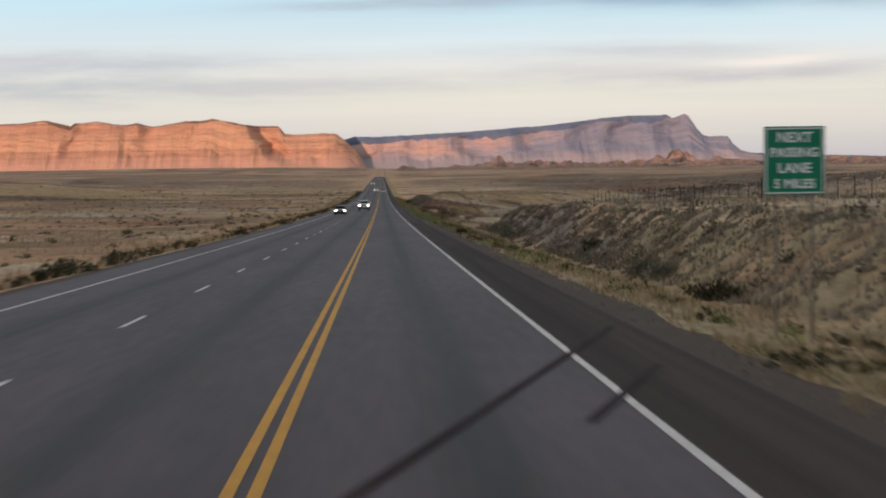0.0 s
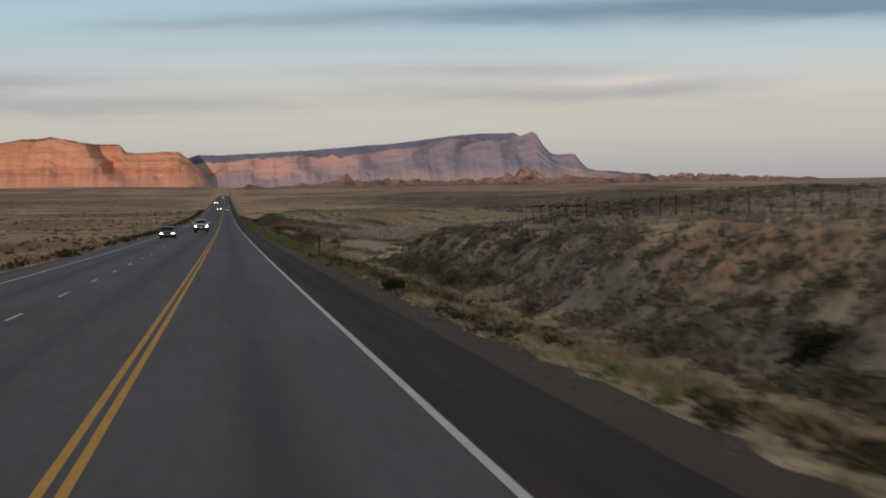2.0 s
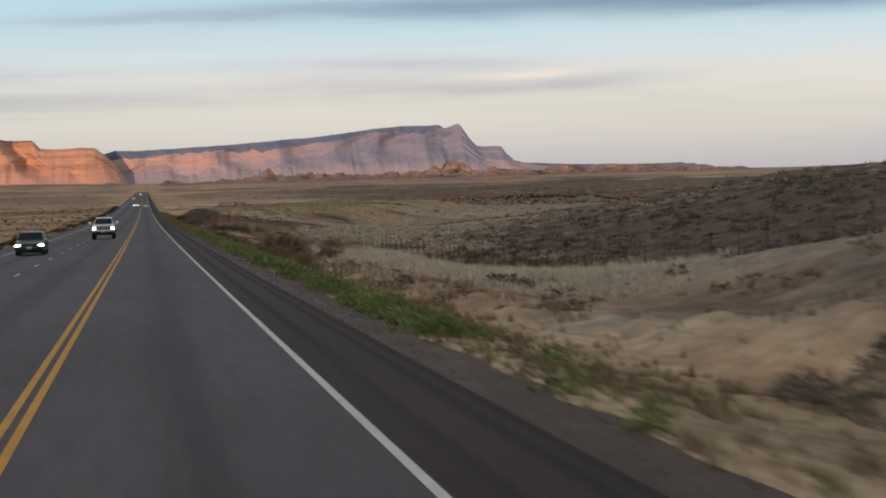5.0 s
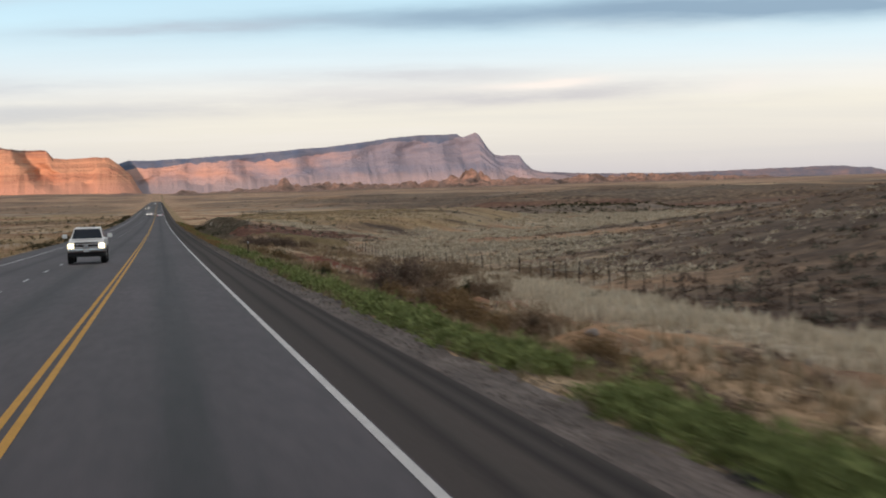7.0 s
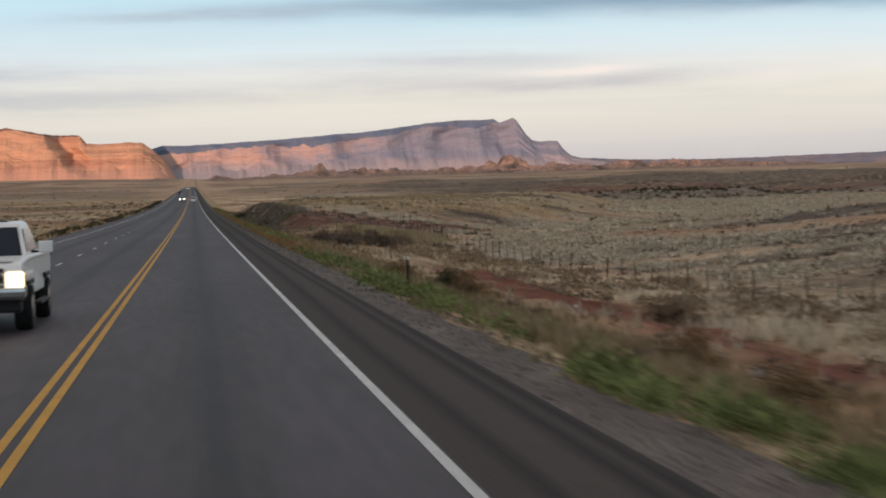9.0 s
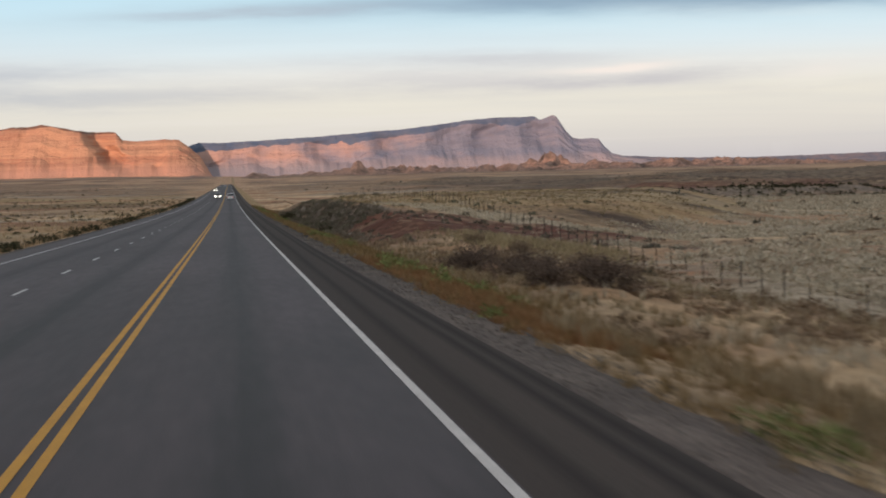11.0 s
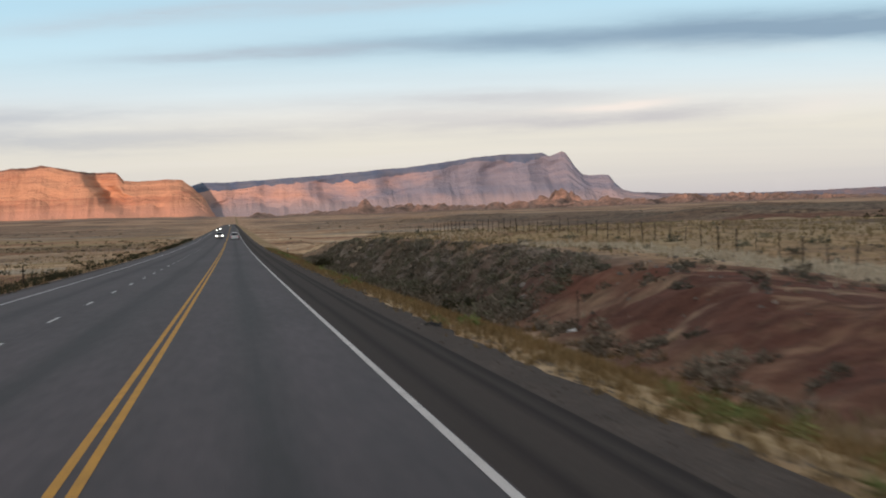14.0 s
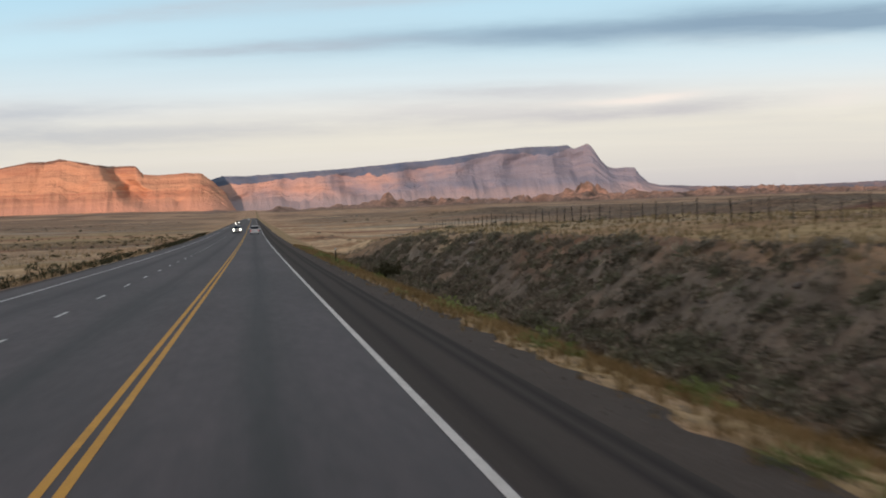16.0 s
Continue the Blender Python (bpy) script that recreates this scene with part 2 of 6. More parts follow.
def ground_material():
    m = bpy.data.materials.new("desert_soil")
    m.use_nodes = True
    t = m.node_tree
    b = t.nodes["Principled BSDF"]
    co = node(t, "ShaderNodeTexCoord").outputs["Object"]
    sep = node(t, "ShaderNodeSeparateXYZ", {0: co})

    def noise_at(scale, stretch=(1, 1, 1), detail=6.0, rough=0.6):
        v = node(t, "ShaderNodeMapping", {0: co, "Scale": stretch}).outputs[0]
        return node(t, "ShaderNodeTexNoise", {"Vector": v, "Scale": scale, "Detail": detail, "Roughness": rough}).outputs[0]
    big, mid, small = noise_at(0.010, (0.45, 1.0, 1)), noise_at(0.06, (0.5, 1.0, 1)), noise_at(1.1)
    c = ramp(t, big, [(0.38, (0.25, 0.136, 0.086)), (0.45, (0.41, 0.255, 0.150)), (0.50, (0.36, 0.228, 0.136)), (0.545, (0.60, 0.45, 0.29)), (0.60, (0.42, 0.265, 0.162)), (0.66, (0.30, 0.158, 0.096))])
    c = mix(t, ramp(t, mid, [(0.53, 0.0), (0.67, 0.6)]), c, (0.125, 0.088, 0.060))
    c = mix(t, ramp(t, mid, [(0.32, 0.6), (0.45, 0.0)]), c, (0.37, 0.29, 0.195))
    kind = node(t, "ShaderNodeSeparateColor", {0: node(t, "ShaderNodeAttribute", attribute_name="soil").outputs["Color"]})
    ragged = ramp(t, noise_at(0.35), [(0.32, 0.62), (0.55, 1.25)])
    # distance haze put into the soil colour: paler and redder far out
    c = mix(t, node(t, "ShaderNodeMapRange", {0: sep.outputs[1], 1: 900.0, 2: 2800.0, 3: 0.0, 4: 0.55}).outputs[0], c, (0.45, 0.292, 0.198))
    for k, colour in ((2, (0.36, 0.300, 0.225)), (1, (0.202, 0.168, 0.139)), (0, (0.112, 0.052, 0.038))):
        f = node(t, "ShaderNodeClamp", {0: maths(t, "MULTIPLY", kind.outputs[k], ragged)}).outputs[0]
        c = mix(t, f, c, colour)
    vivid = node(t, "ShaderNodeAttribute", attribute_name="soil").outputs["Alpha"]
    c = mix(t, node(t, "ShaderNodeClamp", {0: maths(t, "MULTIPLY", vivid, ragged)}).outputs[0], c, (0.158, 0.062, 0.042))
    cover = node(t, "ShaderNodeSeparateColor", {0: node(t, "ShaderNodeAttribute", attribute_name="cover").outputs["Color"]})
    tuft = noise_at(0.22, (1.0, 1.0, 1))
    for k, colour, bare in ((0, (0.36, 0.268, 0.148), (0.265, 0.182, 0.100)), (1, (0.088, 0.064, 0.050), (0.134, 0.095, 0.069)), (2, (0.31, 0.250, 0.155), (0.215, 0.158, 0.098))):
        c = mix(t, node(t, "ShaderNodeClamp", {0: maths(t, "MULTIPLY", cover.outputs[k], ragged)}).outputs[0], c, mix(t, ramp(t, tuft, [(0.40, 0.0), (0.62, 1.0)]), colour, bare))
    c = mix(t, 1.0, c, ramp(t, small, [(0.3, 0.66), (0.7, 1.42)]), "MULTIPLY")
    t.links.new(c, b.inputs["Base Color"])
    b.inputs["Roughness"].default_value, b.inputs["Specular IOR Level"].default_value = 0.95, 0.1
    t.links.new(node(t, "ShaderNodeBump", {"Height": noise_at(3.0), "Strength": 0.9, "Distance": 0.12}).outputs[0], b.inputs["Normal"])
    return m


def rock_material(name, bands, talus, hazed=None, reach=(0, 1)):
    """Bedded rock: bands by height, wavering, with streaks down the face and pale scree below, lightened by painted
    haze.
    """
    m = bpy.data.materials.new(name)
    m.use_nodes = True
    t = m.node_tree
    b = t.nodes["Principled BSDF"]
    co = node(t, "ShaderNodeTexCoord").outputs["Object"]
    z = node(t, "ShaderNodeSeparateXYZ", {0: co}).outputs[2]
    wob = node(t, "ShaderNodeTexNoise", {"Vector": co, "Scale": 0.006, "Detail": 4.0}).outputs[0]
    v = node(t, "ShaderNodeCombineXYZ", {0: wob, 1: 0.0, 2: maths(t, "MULTIPLY", z, 0.034)}).outputs[0]
    bed = node(t, "ShaderNodeTexNoise", {"Vector": v, "Scale": 1.6, "Detail": 5.0, "Roughness": 0.65}).outputs[0]
    c = ramp(t, bed, [(0.3 + 0.4 * i / (len(bands) - 1), k) for i, k in enumerate(bands)])
    fall = node(t, "ShaderNodeTexNoise", {"Vector": node(t, "ShaderNodeMapping", {0: co, "Scale": (1, 0.3, 0.2)}).outputs[0], "Scale": 0.07, "Detail": 6.0, "Roughness": 0.65}).outputs[0]
    if hazed:                                   # blue haze put into the rock's colours further along, interfingered
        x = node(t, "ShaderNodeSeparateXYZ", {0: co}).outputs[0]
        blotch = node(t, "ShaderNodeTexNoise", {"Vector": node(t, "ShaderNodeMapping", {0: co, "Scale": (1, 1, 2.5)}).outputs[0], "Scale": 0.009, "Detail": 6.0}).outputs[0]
        c2 = ramp(t, bed, [(0.3 + 0.4 * i / (len(hazed) - 1), k) for i, k in enumerate(hazed)])
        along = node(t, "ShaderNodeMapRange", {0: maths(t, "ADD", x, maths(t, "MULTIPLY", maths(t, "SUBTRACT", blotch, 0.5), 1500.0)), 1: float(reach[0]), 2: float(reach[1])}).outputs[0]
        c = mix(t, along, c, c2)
    c = mix(t, 1.0, c, ramp(t, fall, [(0.3, 0.95), (0.7, 1.05)]), "MULTIPLY")
    c = mix(t, ramp(t, maths(t, "ADD", maths(t, "DIVIDE", z, 100.0), maths(t, "MULTIPLY", fall, 0.25)), [(0.28, 1.0), (0.56, 0.0)]), c, talus)
    t.links.new(c, b.inputs["Base Color"])
    b.inputs["Roughness"].default_value, b.inputs["Specular IOR Level"].default_value = 0.95, 0.1
    grit = node(t, "ShaderNodeTexNoise", {"Vector": co, "Scale": 0.2, "Detail": 6.0}).outputs[0]
    t.links.new(node(t, "ShaderNodeBump", {"Height": grit, "Strength": 0.7, "Distance": 5.0}).outputs[0], b.inputs["Normal"])
    return m


ASPHALT = road_material("asphalt")
YELLOW = paint_material("yellow_paint", (0.60, 0.30, 0.022))
WHITE = paint_material("white_paint", (0.64, 0.62, 0.61))
GRAVEL = material("gravel", [(0.070, 0.060, 0.056), (0.108, 0.094, 0.088), (0.165, 0.146, 0.137)], 1.2, 0.95, 0.02, 25, (1, 0.35, 1), fine=0.45)
gt = GRAVEL.node_tree
gb = gt.nodes["Principled BSDF"]
gy_along = node(gt, "ShaderNodeSeparateXYZ", {0: node(gt, "ShaderNodeTexCoord").outputs["Object"]}).outputs[1]
wash = maths(gt, "ADD", node(gt, "ShaderNodeMapRange", {0: gy_along, 1: 150.0, 2: 215.0, 3: 0.8, 4: 0.0}).outputs[0],
             node(gt, "ShaderNodeMapRange", {0: gy_along, 1: 420.0, 2: 470.0, 3: 0.0, 4: 0.8}).outputs[0])        # brown fines over the stone on the higher ground
gt.links.new(mix(gt, wash, gb.inputs["Base Color"].links[0].from_socket, (0.060, 0.047, 0.040)), gb.inputs["Base Color"])
gt = GRAVEL.node_tree
gb = gt.nodes["Principled BSDF"]
gravel_y = node(gt, "ShaderNodeSeparateXYZ", {0: node(gt, "ShaderNodeTexCoord").outputs["Object"]}).outputs[1]
gt.links.new(mix(gt, 1.0, gb.inputs["Base Color"].links[0].from_socket, ramp(gt, node(gt, "ShaderNodeMapRange", {0: gravel_y, 1: 150.0, 2: 450.0}).outputs[0], [(0.0, (0.86, 0.74, 0.635)), (0.22, (1.12, 1.02, 0.97)), (0.60, (1.12, 1.02, 0.97)), (0.85, (0.74, 0.65, 0.58))]), "MULTIPLY"), gb.inputs["Base Color"])
SOIL = ground_material()
RUBBER = material("skid_rubber", [(0.032, 0.026, 0.028), (0.058, 0.048, 0.051)], 1.0, 1.0, spec=0.03)
# both cliffs' scree colours are lightened to stand for haze at the foot
RED_ROCK = rock_material("red_rock", [(0.32, 0.165, 0.118), (0.53, 0.315, 0.208), (0.36, 0.190, 0.135), (0.59, 0.375, 0.25)], (0.50, 0.290, 0.218))
RIM_ROCK = material("rim_rock", [(0.13, 0.075, 0.062), (0.21, 0.125, 0.095)], 0.05, 0.95)
# second set of bands: distance haze put into the rock colour
MESA_ROCK = rock_material("hazed_mesa_rock", [(0.41, 0.270, 0.235), (0.47, 0.315, 0.27), (0.42, 0.28, 0.245), (0.49, 0.335, 0.285)], (0.30, 0.275, 0.305),
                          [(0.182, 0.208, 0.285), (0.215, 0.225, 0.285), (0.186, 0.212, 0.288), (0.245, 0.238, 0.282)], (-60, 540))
BADLAND = material("badland_clay", [(0.10, 0.076, 0.068), (0.18, 0.128, 0.106), (0.35, 0.232, 0.185), (0.20, 0.140, 0.116), (0.40, 0.268, 0.210)], 0.016, 0.95, 2.0, 0.1, (0.8, 1, 1), spec=0.1, fine=0.25)
# the wooded cap's colour also carries shade and blue haze
DARK_CAP = material("hazed_juniper_cap", [(0.075, 0.118, 0.205), (0.125, 0.150, 0.205)], 0.03, 0.95)
WOOD = material("weathered_wood", [(0.030, 0.024, 0.020), (0.080, 0.063, 0.050)], 6.0, 0.9, 0.01, 30, (1, 1, 0.15), vary=0.3)
WIRE = material("rusty_wire", [(0.06, 0.045, 0.04), (0.10, 0.08, 0.07)], 4.0, 0.7, metal=0.4)
GREEN = material("sign_green", [(0.006, 0.17, 0.095), (0.008, 0.20, 0.11)], 3.0, 0.4)
SIGN_WHITE = material("sign_white", [(0.70, 0.72, 0.72), (0.8, 0.8, 0.8)], 3.0, 0.4)

# ---- the lie of the land ----
SAG, SLOPE0, SLOPE1 = 2.4e-5, -0.0235, -0.002
FLAT_FROM = (SLOPE1 - SLOPE0) / SAG


def road_z(y):
    """Height of the road's crown: downhill, easing into the valley."""
    yc = np.minimum(y, FLAT_FROM)
    return SLOPE0 * yc + 0.5 * SAG * yc * yc + SLOPE1 * np.maximum(y - FLAT_FROM, 0)


def lattice(ix, iy, seed):
    h = (ix * 374761393 + iy * 668265263 + seed * 974711) & 0xFFFFFFFF
    h = ((h ^ (h >> 13)) * 1274126177) & 0xFFFFFFFF
    return ((h ^ (h >> 16)) & 0xFFFF) / 65535.0


def value_noise(x, y, seed=0):
    ix, iy = np.floor(x).astype(np.int64), np.floor(y).astype(np.int64)
    fx, fy = x - ix, y - iy
    fx, fy = fx * fx * (3 - 2 * fx), fy * fy * (3 - 2 * fy)
    a, b = lattice(ix, iy, seed), lattice(ix + 1, iy, seed)
    c, d = lattice(ix, iy + 1, seed), lattice(ix + 1, iy + 1, seed)
    return (a + (b - a) * fx) * (1 - fy) + (c + (d - c) * fx) * fy - 0.5


def fbm(x, y, seed=0, octaves=4):
    out, amp, f = 0.0, 1.0, 1.0
    for i in range(octaves):
        out = out + amp * value_noise(x * f, y * f, seed + i * 17)
        amp, f = amp * 0.5, f * 2.03
    return out


def step(a, b, x):
    u = np.clip((x - a) / (b - a), 0, 1)
    return u * u * (3 - 2 * u)


#                y, depth of the ditch, height at the crest line, height at the fence line (all from the road's crown)
RIGHT = np.array([(-60, -0.6, 0.6, 0.9), (30, -0.8, 0.9, 1.3), (60, -1.15, 1.5, 1.7), (100, -1.3, 1.7, 1.85), (140, -1.15, 1.6, 1.8), (164, -1.0, 1.45, 1.8),
                  (178, -1.1, 1.1, 1.65), (190, -1.2, -0.2, 1.4), (203, -1.2, -1.2, 1.0), (218, -1.2, -1.5, 0.2), (234, -1.2, -1.7, -1.2), (256, -1.2, -1.9, -2.4), (330, -1.1, -2.0, -2.5), (375, -1.1, -2.0, -3.0),
                  (420, -1.2, -1.8, -3.0), (450, -1.3, -1.0, -2.1), (485, -1.4, 0.2, -1.0), (515, -1.6, 0.95, 0.5), (560, -1.8, 1.15, 1.4), (620, -1.9, 1.1, 1.6), (665, -1.5, 0.4, 1.4),
                  (720, -1.2, -0.6, 0.9), (760, -1.2, -0.9, -1.2), (830, -1.1, -1.0, -2.2), (1000, -1.0, -1.0, -1.2), (6000, -1.0, -1.0, -1.2)])


def mound(x, y, cx, cy, rx, ry, h):
    d = ((x - cx) / rx) ** 2 + ((y - cy) / ry) ** 2
    return h * np.exp(-d)


#          from x, to x, y, height: low scarps that break the far plain
SCARPS = [(150, 430, 990, 2.6), (70, 250, 1240, 2.2), (300, 720, 1480, 3.6), (110, 520, 1880, 3.4), (500, 1000, 2300, 5.0), (-430, -130, 830, 2.2), (-720, -210, 1280, 3.2), (-290, -60, 640, 1.3), (-900, -250, 1900, 4.0)]


def scarp_line(x, y, k):
    """How far y lies behind the ragged edge of one scarp, and how far along it x lies (0 at its ends, 1 between)."""
    x0, x1, y0, h = SCARPS[k]
    return y - y0 + 70 * fbm(x / 110, x * 0 + 2.5 * k, 201 + k, 4), step(x0, x0 + 50, x) * (1 - step(x1 - 60, x1, x))


def land(x, y):
    """Height of the ground at x, y."""
    x, y = np.asarray(x, float), np.asarray(y, float)
    base = road_z(np.maximum(y, -400))
    ditch, crest, fence = (np.interp(y, RIGHT[:, 0], RIGHT[:, k]) for k in (1, 2, 3))
    wob = 1.2 * fbm(y / 14.0, y * 0 + 3.0, 5, 3)
    xr = x + np.where(x > 9, wob * step(9, 12, x), 0)
    right = -0.16 + (ditch + 0.16) * step(6.1, 11.2, xr)
    right = right + (crest - ditch) * step(11.6, 16.5, xr)
    right = right + (fence - crest) * step(17, 27, x)
    left = -0.22 - 0.75 * step(-9.4, -13, x) - 0.3 * step(-14, -40, x)
    h = np.where(x > -1.8, right, left)
    on_road = step(-9.3, -8.8, x) * (1 - step(5.6, 6.0, x))
    h = h * (1 - on_road) - 0.45 * on_road
    off = np.maximum(step(7, 13, x), step(-10.5, -16, x))
    h = h + off * ((0.22 + 0.42 * step(10.5, 12, x) * (1 - step(15, 18, x))) * fbm(x / 1.8, y / 1.8, 11, 4) + 0.5 * fbm(x / 17, y / 17, 23, 3) * step(14, 40, np.abs(x)))
    # the low ground beyond the fence, pale with grass, between the rises
    reach = np.interp(y, [215, 240, 420, 440, 495, 540, 640, 700, 740], [70, 46, 44, 27, 28, 48, 78, 92, 96])
    h = h + (-2.6 - fence) * step(reach, reach + np.interp(y, [420, 440, 500, 540], [26, 12, 14, 26]), x) * step(212, 240, y) * (1 - step(1000, 1700, y))
    far = step(35, 260, np.abs(x)) * (1 - 0.65 * step(20, 60, x) * step(200, 300, y) * (1 - step(900, 1300, y)))
    near_end = step(700, 1600, y)
    rough = np.maximum(far, near_end * step(15, 60, np.abs(x)))
    h = h + rough * (3.2 * fbm(x / 160, y / 260, 31, 4))
    swell = mound(x, y, 250, 1120, 120, 60, 3.0) + mound(x, y, 480, 1250, 200, 90, 7.0) + mound(x, y, 55, 195, 24, 36, 1.2) + mound(x, y, 68, 298, 27, 80, 6.4) + mound(x, y, 128, 425, 48, 62, 9.0)
    swell = swell + mound(x, y, 360, 800, 120, 60, 4.5) + mound(x, y, -160, 640, 70, 60, 2.0) + mound(x, y, -260, 1000, 120, 120, 4.0) + mound(x, y, -60, 560, 34, 70, 1.5)
    swell = swell + step(45, 140, -x) * (1 - step(1800, 2600, y)) * 2.4 * np.maximum(0.5 - np.abs(2 * fbm(x / 190, y / 75, 83, 4)), 0)
    h = h + swell * np.maximum(step(14, 45, x), step(-14, -45, x))
    # the dark bluff across the low ground, and the broken rises behind it
    edge = y + 16 * fbm(x / 26, x * 0 + 1.5, 95, 3) - 0.12 * np.abs(x - 132)
    bluff = step(758, 766, edge) * step(100, 116, x) * (1 - 0.7 * step(166, 176, x)) * (1 - step(250, 330, x)) * (1 - step(800, 900, y))
    h = h + bluff * (2.6 + 1.6 * step(766, 792, edge))
    broken = step(60, 110, x) * step(800, 880, y) * (1 - step(1500, 2100, y))
    h = h + broken * 4.5 * np.maximum(0.5 - np.abs(2 * fbm(x / 120, y / 90, 85, 4)), 0)
    h = h + (12 + 9 * step(150, -300, x)) * step(2500, 4200, y)
    for k, (x0, x1, y0, high) in enumerate(SCARPS):
        d, along = scarp_line(x, y, k)
        h = h + along * high * step(0, 9, d) * (1 - step(60, 260, d))
    # an unseen long western height, added to keep the low sun off the plain
    h = h + 256 * step(-1500, -2300, y + 80 * fbm(x / 500, x * 0, 3, 3))
    return base + h


def grid_mesh(name, xs, ys, height):
    gx, gy = np.meshgrid(xs, ys)
    co = np.stack([gx, gy, height(gx, gy)], -1).reshape(-1, 3)
    nx, ny = len(xs), len(ys)
    i = np.arange(nx * ny).reshape(ny, nx)
    return quads(name, co, np.stack([i[:-1, :-1], i[:-1, 1:], i[1:, 1:], i[1:, :-1]], -1).reshape(-1, 4))


def quads(name, co, faces, smooth=True):
    me = bpy.data.meshes.new(name)
    co, faces = np.asarray(co, np.float32), np.asarray(faces, np.int32)
    k = faces.shape[1]
    me.vertices.add(len(co))
    me.vertices.foreach_set("co", co.ravel())
    me.loops.add(faces.size)
    me.loops.foreach_set("vertex_index", faces.ravel())
    me.polygons.add(len(faces))
    me.polygons.foreach_set("loop_start", np.arange(0, faces.size, k, dtype=np.int32))
    me.polygons.foreach_set("use_smooth", np.full(len(faces), smooth))
    me.update(calc_edges=True)
    me.validate()
    return me


def part(name, mesh, mat, parent=None, label=""):
    """Links a mesh or a bmesh as one object, under a thing or part if one is given."""
    if isinstance(mesh, bmesh.types.BMesh):
        me = bpy.data.meshes.new(name)
        mesh.to_mesh(me)
        mesh.free()
        mesh = me
    if not mesh.materials:
        mesh.materials.append(mat)
    ob = new(name, mesh)
    ob.parent = parent
    return tagged(ob, label)


def spread(a, b, first, grow):
    out, s = [a], first
    while out[-1] < b:
        out.append(out[-1] + s)
        s *= grow
    return out


xs = np.array([-v for v in spread(30, 5200, 0.7, 1.075)][::-1] + list(np.arange(-29.5, 45, 0.5)) + spread(45, 5200, 0.6, 1.06))
ys = np.array([-3600, -3000, -2700, -2400, -2200, -2000, -1800, -1600, -1300, -900, -500, -250, -120, -60] + list(np.arange(-40, 720, 1.0)) + spread(720, 4985, 1.3, 1.022))
ys = np.minimum(ys, 4990)


def hillside(x, y):
    """The dark foot of the low hill, beyond the drift of pale grass."""
    foot = np.interp(y, [225, 240, 259, 271, 284, 301, 320], [31, 29, 26.6, 24.2, 23.2, 22.0, 24.0])
    return step(-0.6, 0.9, x + 2.0 * fbm(x / 6, y / 5, 187, 3) - foot) * (1 - step(62, 80, x)) * step(222, 236, y) * (1 - step(286, 314, y + 14 * fbm(x / 9, y / 5, 189, 3) - 0.35 * (x - 24)))


